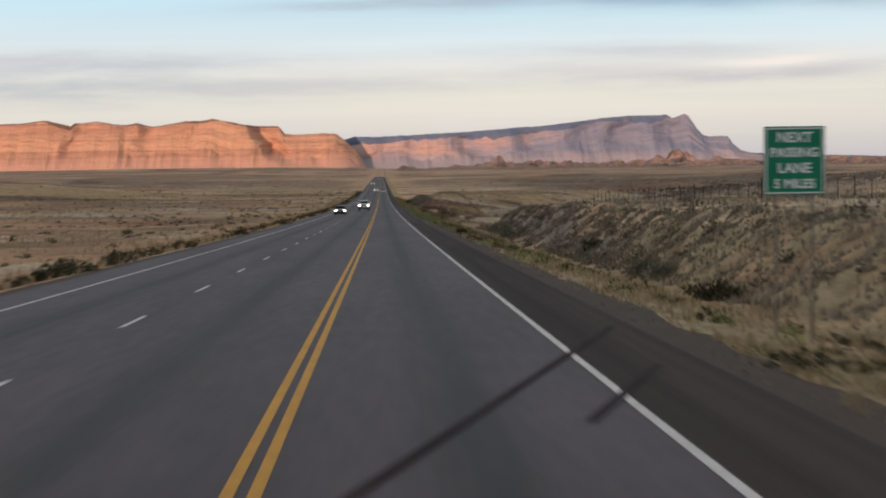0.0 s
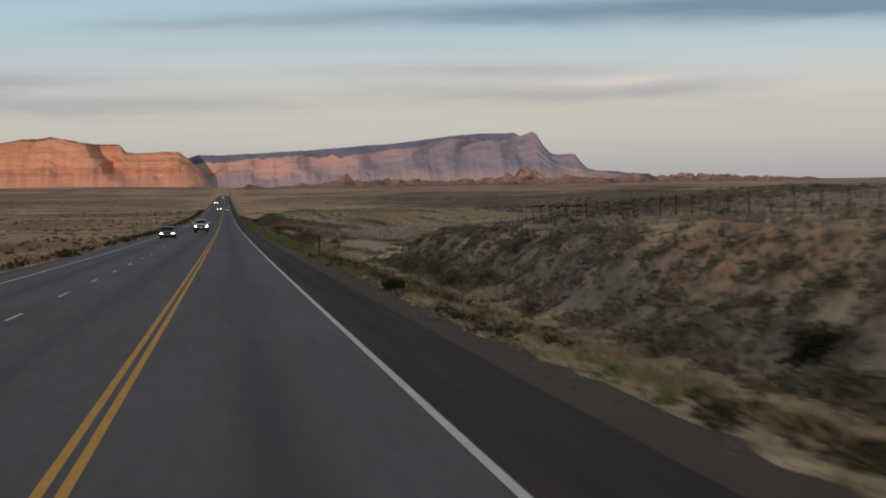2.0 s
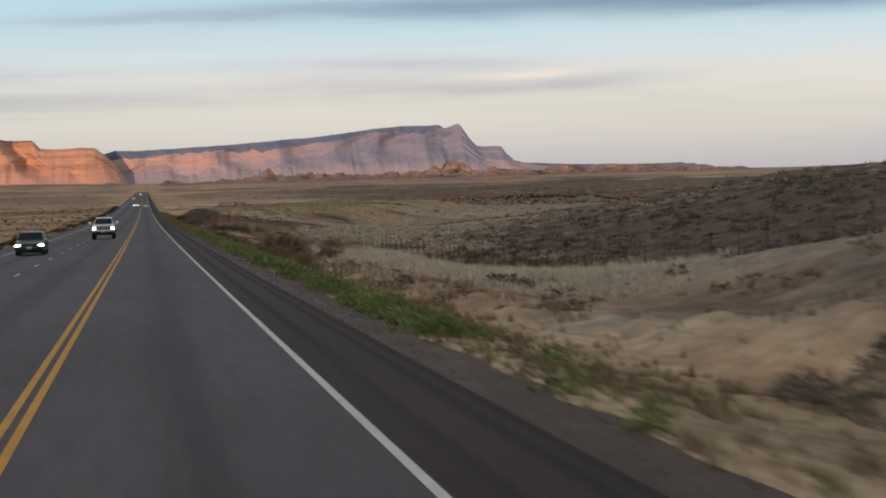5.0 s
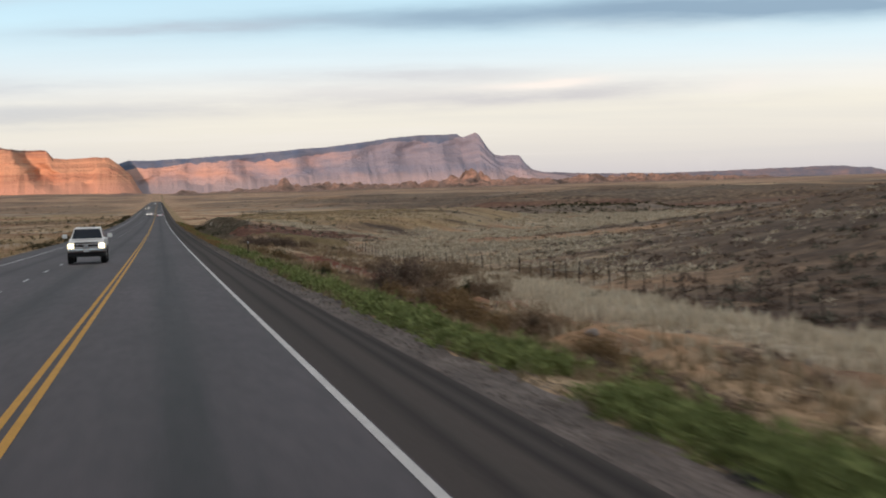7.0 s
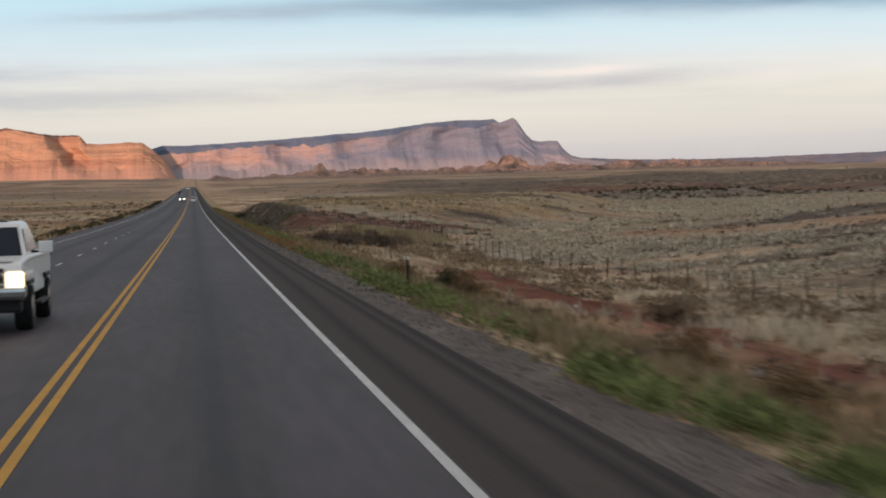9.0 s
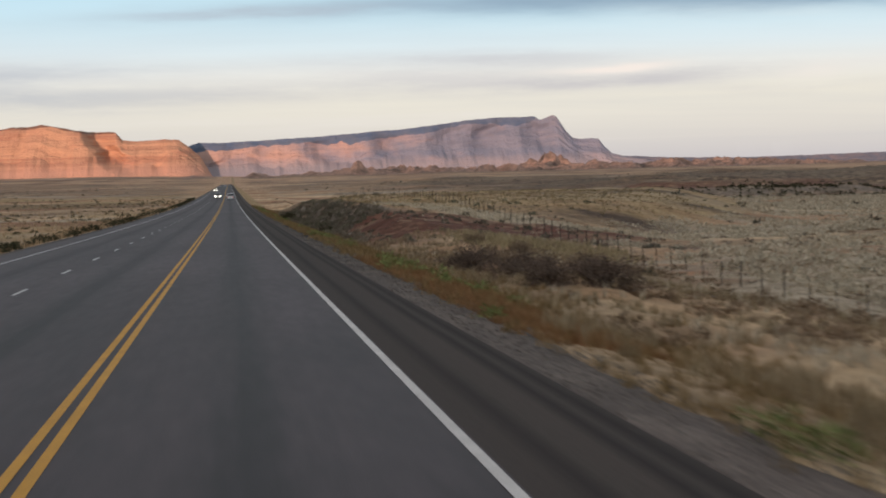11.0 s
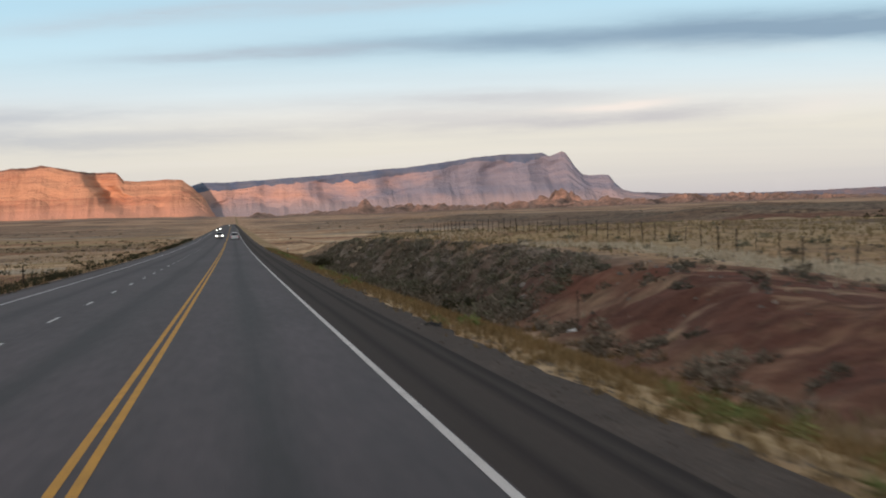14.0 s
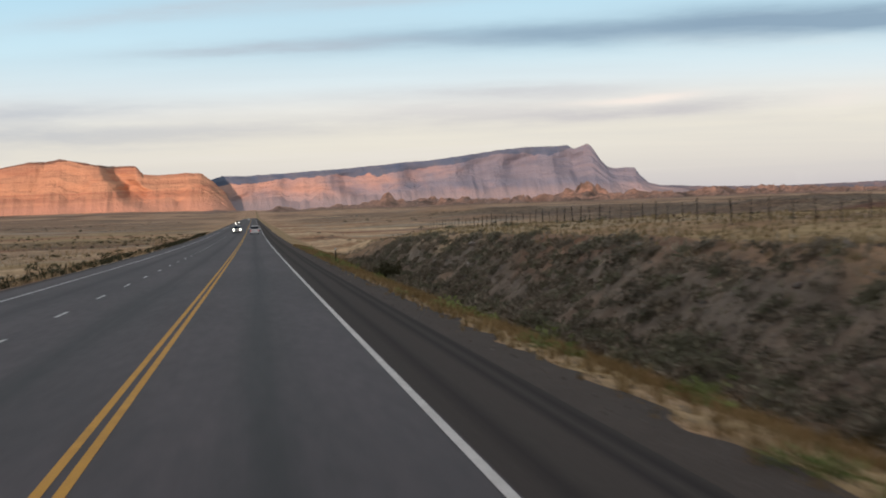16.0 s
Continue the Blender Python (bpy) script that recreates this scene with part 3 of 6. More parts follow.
def soil_kind(x, y):
    """How far the soil is red earth, dark clay, or under pale dry grass."""
    w = 1.5 * fbm(y / 9, y * 0 + 7, 41, 3)
    vivid = step(11.5, 13, x + w) * (1 - step(15.5, 18, x + w)) * step(282, 300, y) * (1 - step(352, 375, y))
    vivid = np.maximum(vivid, 0.3 * step(0.2, 0.4, fbm(x / 30, y / 18, 63, 4)) * step(18, 24, x) * step(205, 240, y) * (1 - step(500, 900, y)))
    red = 0 * vivid
    red = np.maximum(red, 0.88 * step(12.0, 14.0, x + w) * (1 - step(30, 46, x + 4 * w)) * step(442, 464, y + 6 * w) * (1 - step(490, 508, y + 6 * w)))
    red = np.maximum(red, 0.8 * step(0.18, 0.42, fbm(x / 35, y / 110, 61, 4)) * step(20, 40, x) * (1 - step(500, 900, y)))
    red = np.maximum(red, 0.6 * step(0.25, 0.5, fbm(x / 60, y / 160, 67, 4)) * step(-20, -60, x))
    clay = step(10.8, 12.2, x + 0.5 * w - 0.8 * (y < 300)) * ((1 - step(13.9, 15.6, x + w)) * step(55, 80, y) * (1 - step(174, 188, y)) + (1 - step(14.2, 16.0, x + w)) * step(498, 515, y) * (1 - step(640, 690, y)))
    clay = np.maximum(clay, 0.28 * step(12, 15, x) * (1 - step(44, 60, x)) * step(150, 172, y - 0.3 * (x - 16)) * (1 - step(196, 222, y - 0.9 * (x - 16))))
    clay = np.maximum(clay, 0.8 * step(11, 12.5, x) * (1 - step(16, 20, x + w)) * step(488, 504, y) * (1 - step(520, 540, y)))
    red = np.maximum(red, 0.75 * step(9.8, 11.2, x) * (1 - step(14, 17, x)) * step(440, 460, y) * (1 - step(505, 540, y)))
    clay = np.maximum(clay, 0.35 * step(9.8, 11.2, x) * (1 - step(12.5, 15.5, x + w - 0.06 * np.clip(y - 470, 0, 40))) * step(445, 470, y) * (1 - step(640, 690, y)))
    face = 1 - step(0, 6, np.abs(y + 16 * fbm(x / 26, x * 0 + 1.5, 95, 3) - 0.12 * np.abs(x - 132) - 763))
    clay = np.maximum(clay, 1.0 * face * step(98, 110, x) * (1 - step(190, 260, x)))
    red = np.maximum(red, 0.7 * step(100, 116, x) * (1 - step(240, 330, x)) * step(766, 775, y) * (1 - step(800, 900, y)))
    foot = np.interp(x, [30, 60, 92, 120], [560, 600, 640, 690]) + 10 * fbm(x / 14, y / 20, 97, 3)
    red = np.maximum(red, 0.75 * (1 - step(0, 13, np.abs(y - foot))) * step(34, 50, x) * (1 - step(112, 124, x)))
    hill = mound(x, y, 66, 262, 37, 62, 1.0) + 0.5 * fbm(x / 16, y / 22, 73, 4)
    clay, red = np.maximum(clay, 0.85 * step(0.12, 0.5, hill)), np.maximum(red, 0.4 * step(0.2, 0.7, hill + 0.5 * fbm(x / 9, y / 9, 75, 3)))
    clay = np.maximum(clay, 0.6 * step(0.12, 0.34, fbm(x / 70, y / 40, 71, 4)) * step(25, 50, np.abs(x)))
    pale = mound(x, y, 22, 232, 8, 12, 1.0) + mound(x, y, 15, 204, 4, 9, 0.9) + step(6.0, 6.3, x) * (1 - step(9.5, 11.5, x)) * (0.04 + 0.24 * (1 - step(180, 205, y))) + step(16, 22, x + w) * step(170, 210, y) * (1 - step(480, 520, y)) * (0.12 + 0.9 * step(0.02, 0.26, fbm(x / 32, y / 26, 81, 4)))
    pale = np.maximum(pale, 0.9 * step(0.12, 0.30, fbm(x / 60, y / 34, 91, 4)) * (1 - step(1200, 2200, y)) * np.maximum(step(18, 24, x), step(-12, -20, x)))
    pale = np.maximum(pale, 0.2 * step(14.4, 16.2, x + w) * (1 - step(190, 215, y)))
    low = step(-0.9, -1.7, land(x, y) - road_z(y)) * step(20, 25, x + w) * (1 - step(230, 420, x)) * step(222, 250, y) * (1 - step(735, 775, y))
    low = low * (1 - 0.35 * mound(x, y, 46, 335, 22, 60, 1.0)) * (1 - 0.92 * hillside(x, y))
    pale = pale * (1 - 0.85 * hillside(x, y))
    gaps = fbm(x / 17, y / 6, 93, 4)
    pale = np.maximum(pale * (1 - low), low * (0.12 + 0.85 * step(-0.15, 0.07, gaps)))
    pale = np.maximum(pale, (1 - step(2.6, 4.8, np.abs(x - np.interp(y, [228, 240, 262, 285, 314, 345], [23.5, 22.4, 21.4, 20.0, 19.8, 19.5]) + 2.2 * fbm(x / 5, y / 9, 169, 3)))) * step(226, 238, y) * (1 - step(308, 326, y)))
    clay, red = clay * (1 - 0.8 * low), np.maximum(red * (1 - 0.75 * low), (0.26 + 0.30 * step(13.2, 14.2, x + w)) * step(10.5, 12.5, x) * (1 - step(16, 18.5, x + w)) * step(208, 225, y) * (1 - step(280, 292, y)) * step(-0.2, 0.1, fbm(x / 4, y / 9, 185, 3)))
    slope = step(12.0, 13.5, x + w) * (1 - step(30, 44, x + 4 * w)) * step(444, 462, y + 6 * w) * (1 - step(486, 500, y + 4 * w))
    red = np.maximum(red, slope * (0.92 + 0.6 * fbm(x / 6, y / 4, 193, 3)))
    rim = 1 - step(1.2, 3.4, np.abs(y - np.interp(x, [13, 14.5, 18.7, 21, 26, 34], [497, 495, 488, 482, 480, 472]) + 2.5 * fbm(x / 4, y / 4, 195, 3)))
    vivid = np.maximum(vivid, 0.5 * rim * step(13, 14.5, x) * (1 - step(32, 40, x)))
    red = np.maximum(red, 0.8 * rim * step(13, 14.5, x) * (1 - step(32, 40, x)))
    strip_x = np.interp(y, [474, 488, 496, 505, 515, 524], [38, 30.5, 27.5, 24.5, 22, 20])
    hollow = (1 - step(2.4, 4.4, np.abs(x - strip_x + 1.5 * fbm(x / 4, y / 5, 197, 3)))) * step(472, 480, y) * (1 - step(514, 526, y))
    pale, clay, red = np.maximum(pale, hollow), clay * (1 - hollow), red * (1 - 0.9 * hollow)
    return np.stack([np.clip(red, 0, 1.3), clay, np.clip(pale, 0, 1), vivid * (1 - 0.9 * hollow)], -1)


def cover_kind(x, y):
    """How far the ground takes the golden grass, dark hill scrub or short straw colour."""
    rel = land(x, y) - road_z(y)
    gold = step(16.5, 19, x) * step(500, 540, y + 0.5 * x) * (1 - step(735, 765, y)) * step(-2.0, -0.9, rel) * (0.75 + 0.5 * fbm(x / 22, y / 18, 151, 4))
    gold = np.maximum(gold, 0.4 * step(15.5, 17, x) * step(80, 60, x) * (1 - step(178, 200, y)) * (0.6 + 0.8 * fbm(x / 12, y / 14, 153, 4)))
    gold = np.maximum(gold, step(0.0, 0.22, fbm(x / 85, y / 45, 155, 4)) * step(-13, -22, x) * (1 - step(900, 1600, y)))
    gold = np.maximum(gold, step(6.1, 6.4, x) * (1 - step(9.0, 10.6, x)) * step(405, 440, y) * (0.85 + 0.4 * fbm(x / 2, y / 5, 163, 3)))
    lump = mound(x, y, 68, 284, 40, 62, 1.0) + mound(x, y, 128, 425, 62, 76, 1.1) + 0.55 * fbm(x / 20, y / 12, 157, 4)
    hill = step(0.08, 0.46, lump) * (0.92 + 0.5 * fbm(x / 9, y / 4, 215, 3)) * step(24, 30, x) * step(205, 235, y)
    hill = np.maximum(hill, 0.95 * hillside(x, y))
    hill = np.maximum(hill, (0.5 + 0.5 * fbm(x / 5, y / 8, 211, 3)) * step(14, 17, x) * (1 - step(38, 50, x)) * step(118, 150, y) * (1 - step(205, 226, y)))
    hill = np.maximum(hill, 0.75 * step(60, 110, x) * step(785, 830, y) * (1 - step(1500, 2300, y)) * step(-0.25, 0.1, fbm(x / 120, y / 60, 159, 4)))
    hill = np.maximum(hill, 0.5 * step(0.08, 0.26, fbm(x / 110, y / 70, 161, 4)) * step(-14, -26, x))
    hill = np.maximum(hill, 0.42 * step(0.0, 0.16, fbm(x / 420, y / 150, 181, 5)) * step(1100, 1500, y) * step(14, 40, np.abs(x)) * (1 - step(4200, 4600, y)))
    hill = np.maximum(hill, 0.4 * step(10.2, 11.4, x) * (1 - step(15.2, 17.5, x + 1.2 * fbm(x / 3, y / 6, 175, 3))) * step(494, 512, y) * (1 - step(650, 690, y)))
    # two stretches of the verge take the same dark colour
    hill = np.maximum(hill, 0.35 * step(6.2, 6.6, x) * (1 - step(11, 14, x)) * step(362, 378, y) * (1 - step(432, 450, y)))
    hill = np.maximum(hill, (0.55 + 0.5 * fbm(x / 2, y / 5, 213, 3)) * step(6.6, 8.2, x) * (1 - step(12, 13.5, x)) * step(112, 136, y) * (1 - step(176, 200, y)))
    # scarp faces take the same dark colour
    for k in range(len(SCARPS)):
        d, along = scarp_line(x, y, k)
        hill = np.maximum(hill, 0.85 * along * step(-8, 0, d) * (1 - step(9, 16, d)))
    verge = step(6.05, 6.3, x) * (1 - step(9.8, 12.2, x + 1.5 * fbm(x / 2, y / 7, 177, 3) - np.interp(y, [52, 86, 180, 200, 350, 375, 438, 452], [26, 0.8, 0.8, 0, 0, 13, 11, 0]))) * (1 - step(440, 458, y)) * np.interp(y, [100, 135, 340, 365], [1, 0.65, 0.65, 0.25]) * (0.85 + 0.5 * fbm(x / 1.5, y / 6, 179, 3))
    return np.stack([np.clip(gold, 0, 1), np.clip(hill, 0, 1), np.clip(verge, 0, 1), 1 + 0 * x], -1)


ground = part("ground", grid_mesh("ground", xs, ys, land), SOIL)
gx, gy = np.meshgrid(xs, ys)
ground.data.color_attributes.new("soil", "FLOAT_COLOR", "POINT").data.foreach_set("color", soil_kind(gx, gy).astype(np.float32).ravel())
ground.data.color_attributes.new("cover", "FLOAT_COLOR", "POINT").data.foreach_set("color", cover_kind(gx, gy).astype(np.float32).ravel())
tagged(ground, "dry desert ground of brown and reddish soil", "ground", kind="structure")

# ---- road ----
CROWN = 0.02


def surface(x, y):
    return road_z(y) - CROWN * np.abs(x)


road_y = np.array(list(np.arange(-60, 900, 4.0)) + spread(900, 2700, 5, 1.03))


def strip(name, x0, x1, y_list, lift, mat, parent=None, label="", n=2, drop=0.0, waver=0.0, seed=0):
    """A band of the road surface between two offsets, with a small edge down on both sides."""
    cols = np.linspace(x0, x1, n)
    gx = np.concatenate([[x0], cols, [x1]])
    lifts = np.array([lift - drop] + [lift] * n + [lift - drop])
    yy = np.asarray(y_list, float)
    X = np.tile(gx, (len(yy), 1))
    if waver:
        X = X + waver * np.array([-1] * 2 + [0] * (n - 2) + [1] * 2) * fbm(yy / 1.7, yy * 0 + seed, seed, 3)[:, None]
    Y = np.repeat(yy[:, None], n + 2, 1)
    Z = surface(X, Y) + lifts
    i = np.arange(X.size).reshape(X.shape)
    f = np.stack([i[:-1, :-1], i[:-1, 1:], i[1:, 1:], i[1:, :-1]], -1).reshape(-1, 4)
    return part(name, quads(name, np.stack([X, Y, Z], -1).reshape(-1, 3), f, False), mat, parent, label)


road = strip("road", -8.9, 5.35, road_y, 0.0, ASPHALT, n=9, drop=0.3)
tagged(road, "worn grey asphalt highway with three lanes and a brown shoulder", "road", kind="structure")
verge_y = np.concatenate([np.arange(-40, 720, 1.0), spread(720, 3000, 2, 1.05)])
shoulder = strip("gravel_shoulder", 5.2, 6.25, verge_y, -0.02, GRAVEL, drop=0.35, n=4, waver=0.34, seed=3)
tagged(shoulder, "grey crushed gravel shoulder along the asphalt edge", "shoulder", kind="structure")
shoulder2 = strip("gravel_shoulder", -9.5, -8.8, verge_y, -0.02, GRAVEL, drop=0.35, n=4, waver=0.16, seed=9)
tagged(shoulder2, "grey crushed gravel shoulder along the asphalt edge", "shoulder", kind="structure")
line_y = np.concatenate([np.arange(-40, 900, 2.0), spread(900, 2600, 5, 1.03)])
for x in (-0.1, 0.1):
    strip("yellow_line", x - 0.052, x + 0.052, line_y, 0.005, YELLOW, road, "double yellow centre line")
for x in (3.66, -7.32):
    strip("edge_line", x - 0.055, x + 0.055, line_y, 0.005, WHITE, road, "white edge line")
for k in range(-5, 68):
    y = 12.19 * (2.598 + k)
    strip("lane_dash", -3.71, -3.61, np.linspace(y - 1.52, y + 1.52, 3), 0.005, WHITE, road)


def skid(x0, y0, x1, y1, width):
    s = np.linspace(0, 1, 14)
    cx, cy = x0 + (x1 - x0) * s, y0 + (y1 - y0) * s
    X = np.stack([cx - width / 2, cx + width / 2], 1)
    Y = np.stack([cy, cy], 1)
    i = np.arange(28).reshape(14, 2)
    f = np.stack([i[:-1, 0], i[:-1, 1], i[1:, 1], i[1:, 0]], -1)
    return part("skid_mark", quads("skid_mark", np.stack([X, Y, surface(X, Y) + 0.010], -1).reshape(-1, 3), f, False), RUBBER, road, "black rubber skid mark")


skid(0.4, 10.2, 4.95, 28.6, 0.14)
skid(3.0, 15.9, 4.65, 21.8, 0.14)


# ---- the great cliffs ----
def cliffs(name, crest, y_crest, depth, mat, label, seed=1, foot=-16.0, step_x=2.6, talus=0.42, bay=14.0, flute=9.0, recess=(), cap=(), cap_mat=None):
    """A line of cliffs: crest points (x, height), bedded walls cut by flutes and alcoves above, gullied scree below.
    recess: alcoves (start, width of the near wall, width of the far wall, depth, lowest and highest share of the height, lean)."""
    cx, cz = np.array(crest, float).T
    X1 = np.arange(cx[0], cx[-1], step_x)
    none = X1 * 0
    top = np.interp(X1, cx, cz) + 1.2 * fbm(X1 / 9, none, seed, 3) + 1.4 * fbm(X1 / 40, none + 4, seed, 3)
    rows = np.concatenate([np.linspace(0, 1, 92), [1.03, 1.1]])
    wide = fbm(X1 / 190, none + 0.5, seed + 3, 3)                       # bays and headlands
    level = talus + 0.26 * fbm(X1 / 62, none + 2.2, seed + 5, 4)        # scree cones climb into the bays
    beds = np.array([0.0, 0.16, 0.20, 0.42, 0.50, 0.58, 0.64, 0.84, 0.90, 1.0])      # share of the wall's height ...
    shelf = np.array([0.0, 0.11, 0.20, 0.33, 0.46, 0.54, 0.64, 0.78, 0.89, 1.0])     # ... and of its depth: walls and ledges by turns
    X, Y, Z = [], [], []
    for v in rows:
        vv = min(v, 1.0)
        w = np.clip((vv - level) / (1 - level), 0, 1)
        wall = step(-0.08, 0.10, vv - level)
        bed = np.interp(np.clip(w + 0.06 * fbm(X1 / 30, none + 8.1, seed + 31, 3), 0, 1), beds, shelf)
        back = np.where(vv < level, 0.56 * np.clip(vv / level, 0, 1), 0.56 + 0.44 * bed)
        ribs = 1 - np.abs(2 * fbm(X1 / 58 + 0.5 * wide, none + v * 0.7, seed + 13, 3))      # buttresses of the walls
        thin = np.abs(fbm(X1 / 9, none + v * 0.9, seed + 17, 3))
        gull = np.abs(fbm(X1 / 24 + 0.35 * v * fbm(X1 / 60, none, seed + 2, 2), none + v * 1.5, seed + 19, 4))   # gullies of the scree
        y = y_crest - depth * (1 - back) + 2.2 * bay * wide - flute * wall * (ribs - 0.6) + 1.3 * wall * thin + (1 - wall) * 8 * gull * math.sin(math.pi * min(1, 0.25 + vv))
        y = y + 0.9 * fbm(X1 / 6, none + v * 14, seed + 9, 3) + 3.4 * fbm(X1 / 44, none + v * 9, seed + 23, 3) + (v > 1) * (v - 1) * 400
        for x0, near, far_side, deep, lo, hi, lean in recess:
            off = X1 - x0 - 46 * fbm(none + v * 3, none + x0, seed, 4) - lean * (vv - 0.7)
            y = y + deep * step(0, near, off) * (1 - step(near, near + far_side, off)) * step(lo - 0.16, lo + 0.22, vv) * (1 - step(hi - 0.06, hi + 0.24, vv))
        z = foot + (top - foot) * vv - (v > 1) * (v - 1) * 30
        X.append(X1), Y.append(np.minimum(y, 4994)), Z.append(z)
    co = np.stack([np.array(X), np.array(Y), np.array(Z)], -1)
    n = len(X1)
    i = np.arange(len(rows) * n).reshape(len(rows), n)
    f = np.stack([i[:-1, :-1], i[:-1, 1:], i[1:, 1:], i[1:, :-1]], -1).reshape(-1, 4)
    me = quads(name, co.reshape(-1, 3), f, True)
    me.materials.append(mat)
    if cap:                                                             # woods, dark rock or painted shade along the rim: x, thickness
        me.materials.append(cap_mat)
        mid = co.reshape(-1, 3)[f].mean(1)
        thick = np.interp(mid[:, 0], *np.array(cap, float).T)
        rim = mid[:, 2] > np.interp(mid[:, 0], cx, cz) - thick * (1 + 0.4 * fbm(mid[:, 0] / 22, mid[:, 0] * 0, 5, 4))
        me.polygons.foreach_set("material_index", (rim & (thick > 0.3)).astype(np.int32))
    ob = part(name, me, mat)
    return tagged(ob, label, "cliffs", kind="structure")


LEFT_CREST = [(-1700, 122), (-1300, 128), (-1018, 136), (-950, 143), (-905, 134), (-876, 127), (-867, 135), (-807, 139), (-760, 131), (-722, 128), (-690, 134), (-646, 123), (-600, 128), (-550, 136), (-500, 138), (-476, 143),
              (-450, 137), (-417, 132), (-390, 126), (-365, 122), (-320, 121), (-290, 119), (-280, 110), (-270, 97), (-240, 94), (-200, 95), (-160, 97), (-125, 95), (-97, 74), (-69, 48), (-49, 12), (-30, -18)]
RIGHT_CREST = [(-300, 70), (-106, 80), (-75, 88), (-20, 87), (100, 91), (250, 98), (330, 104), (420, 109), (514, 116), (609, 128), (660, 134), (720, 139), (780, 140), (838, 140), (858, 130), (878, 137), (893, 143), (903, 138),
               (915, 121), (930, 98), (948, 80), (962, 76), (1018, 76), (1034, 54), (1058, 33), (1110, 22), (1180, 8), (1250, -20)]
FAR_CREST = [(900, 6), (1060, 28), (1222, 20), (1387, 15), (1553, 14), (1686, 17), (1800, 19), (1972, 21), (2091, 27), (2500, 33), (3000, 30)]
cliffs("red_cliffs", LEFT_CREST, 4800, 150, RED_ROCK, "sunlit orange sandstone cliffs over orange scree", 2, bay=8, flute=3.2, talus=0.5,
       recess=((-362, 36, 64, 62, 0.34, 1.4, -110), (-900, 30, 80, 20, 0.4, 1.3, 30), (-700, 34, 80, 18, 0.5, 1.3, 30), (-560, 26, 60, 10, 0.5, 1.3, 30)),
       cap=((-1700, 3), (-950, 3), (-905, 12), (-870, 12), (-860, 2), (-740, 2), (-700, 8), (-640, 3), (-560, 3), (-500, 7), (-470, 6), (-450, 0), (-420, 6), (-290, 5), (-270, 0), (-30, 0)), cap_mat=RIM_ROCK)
cliffs("blue_mesa", RIGHT_CREST, 4900, 115, MESA_ROCK, "pink mesa, blue with painted haze, with a dark wooded cap", 7, bay=9, flute=4.5,
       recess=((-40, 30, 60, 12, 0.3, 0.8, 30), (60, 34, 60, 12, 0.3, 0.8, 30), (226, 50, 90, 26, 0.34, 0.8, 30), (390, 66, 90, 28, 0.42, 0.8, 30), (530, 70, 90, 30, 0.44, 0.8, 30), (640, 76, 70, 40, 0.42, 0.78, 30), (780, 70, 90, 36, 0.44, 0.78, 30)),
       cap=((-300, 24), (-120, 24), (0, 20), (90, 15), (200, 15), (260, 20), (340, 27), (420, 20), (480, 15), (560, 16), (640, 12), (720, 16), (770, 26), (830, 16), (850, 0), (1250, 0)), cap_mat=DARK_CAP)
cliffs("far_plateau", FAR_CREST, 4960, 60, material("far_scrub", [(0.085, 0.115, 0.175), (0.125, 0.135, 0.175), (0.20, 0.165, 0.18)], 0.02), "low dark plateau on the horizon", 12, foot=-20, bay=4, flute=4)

hx, hy = np.arange(-160, 1500, 3.4), np.arange(3450, 4420, 8.0)


def foothills(x, y):
    """Dark cones and pink badlands strewn below the cliffs."""
    edge = step(3450, 3600, y) * (1 - step(4250, 4420, y)) * step(-160, -90, x) * (1 - step(1250, 1500, x))
    rid = np.maximum(0.5 - np.abs(2 * fbm(x / 70, y / 160, 47, 5)), 0)
    cut = 1 + 0.9 * fbm(x / 15, y / 40, 51, 3)
    lone = mound(x, y, 268, 3850, 17, 40, 18) + mound(x, y, 232, 3870, 50, 60, 12) + mound(x, y, 60, 3750, 26, 50, 13) + mound(x, y, 160, 3950, 46, 50, 8) + mound(x, y, -60, 3800, 34, 60, 8)
    lone = lone + mound(x, y, 330, 3900, 26, 50, 10) + mound(x, y, 430, 4050, 44, 60, 13) + mound(x, y, 530, 4000, 38, 60, 9) + mound(x, y, 640, 3950, 46, 50, 15) + mound(x, y, 740, 4160, 44, 60, 27)
    lone = lone + mound(x, y, 860, 4060, 60, 60, 14) + mound(x, y, 990, 4000, 50, 60, 10) + mound(x, y, 1120, 4060, 70, 60, 9)
    band = step(180, 330, x) * step(3700, 3900, y)
    return land(x, y) - 2.5 + edge * (1.05 * cut * lone + 25 * rid * band * (1 + fbm(x / 20, y / 50, 55, 4)))


hills = part("foothills", grid_mesh("foothills", hx, hy, foothills), BADLAND)
tagged(hills, "eroded orange and brown badland foothills below the mesa", "hills", kind="structure")

# ---- plants ----
def plant_material(name, dark, light, vary=0.35):
    m = material(name, [dark, light], 0.8, 0.9, vary=vary, island=True, spec=0.15)
    return m


STRAW = plant_material("dry_straw", (0.27, 0.21, 0.12), (0.47, 0.38, 0.23))
VERGE_STRAW = plant_material("verge_straw", (0.25, 0.190, 0.108), (0.46, 0.36, 0.215))
OLIVE_STRAW = plant_material("olive_straw", (0.150, 0.118, 0.064), (0.30, 0.238, 0.138))
WARM_STRAW = plant_material("warm_straw", (0.30, 0.208, 0.120), (0.51, 0.37, 0.228))
TAN = plant_material("tan_bunchgrass", (0.21, 0.155, 0.092), (0.40, 0.31, 0.20))
RISE_GRASS = plant_material("rise_grass", (0.205, 0.150, 0.080), (0.36, 0.275, 0.155), 0.25)
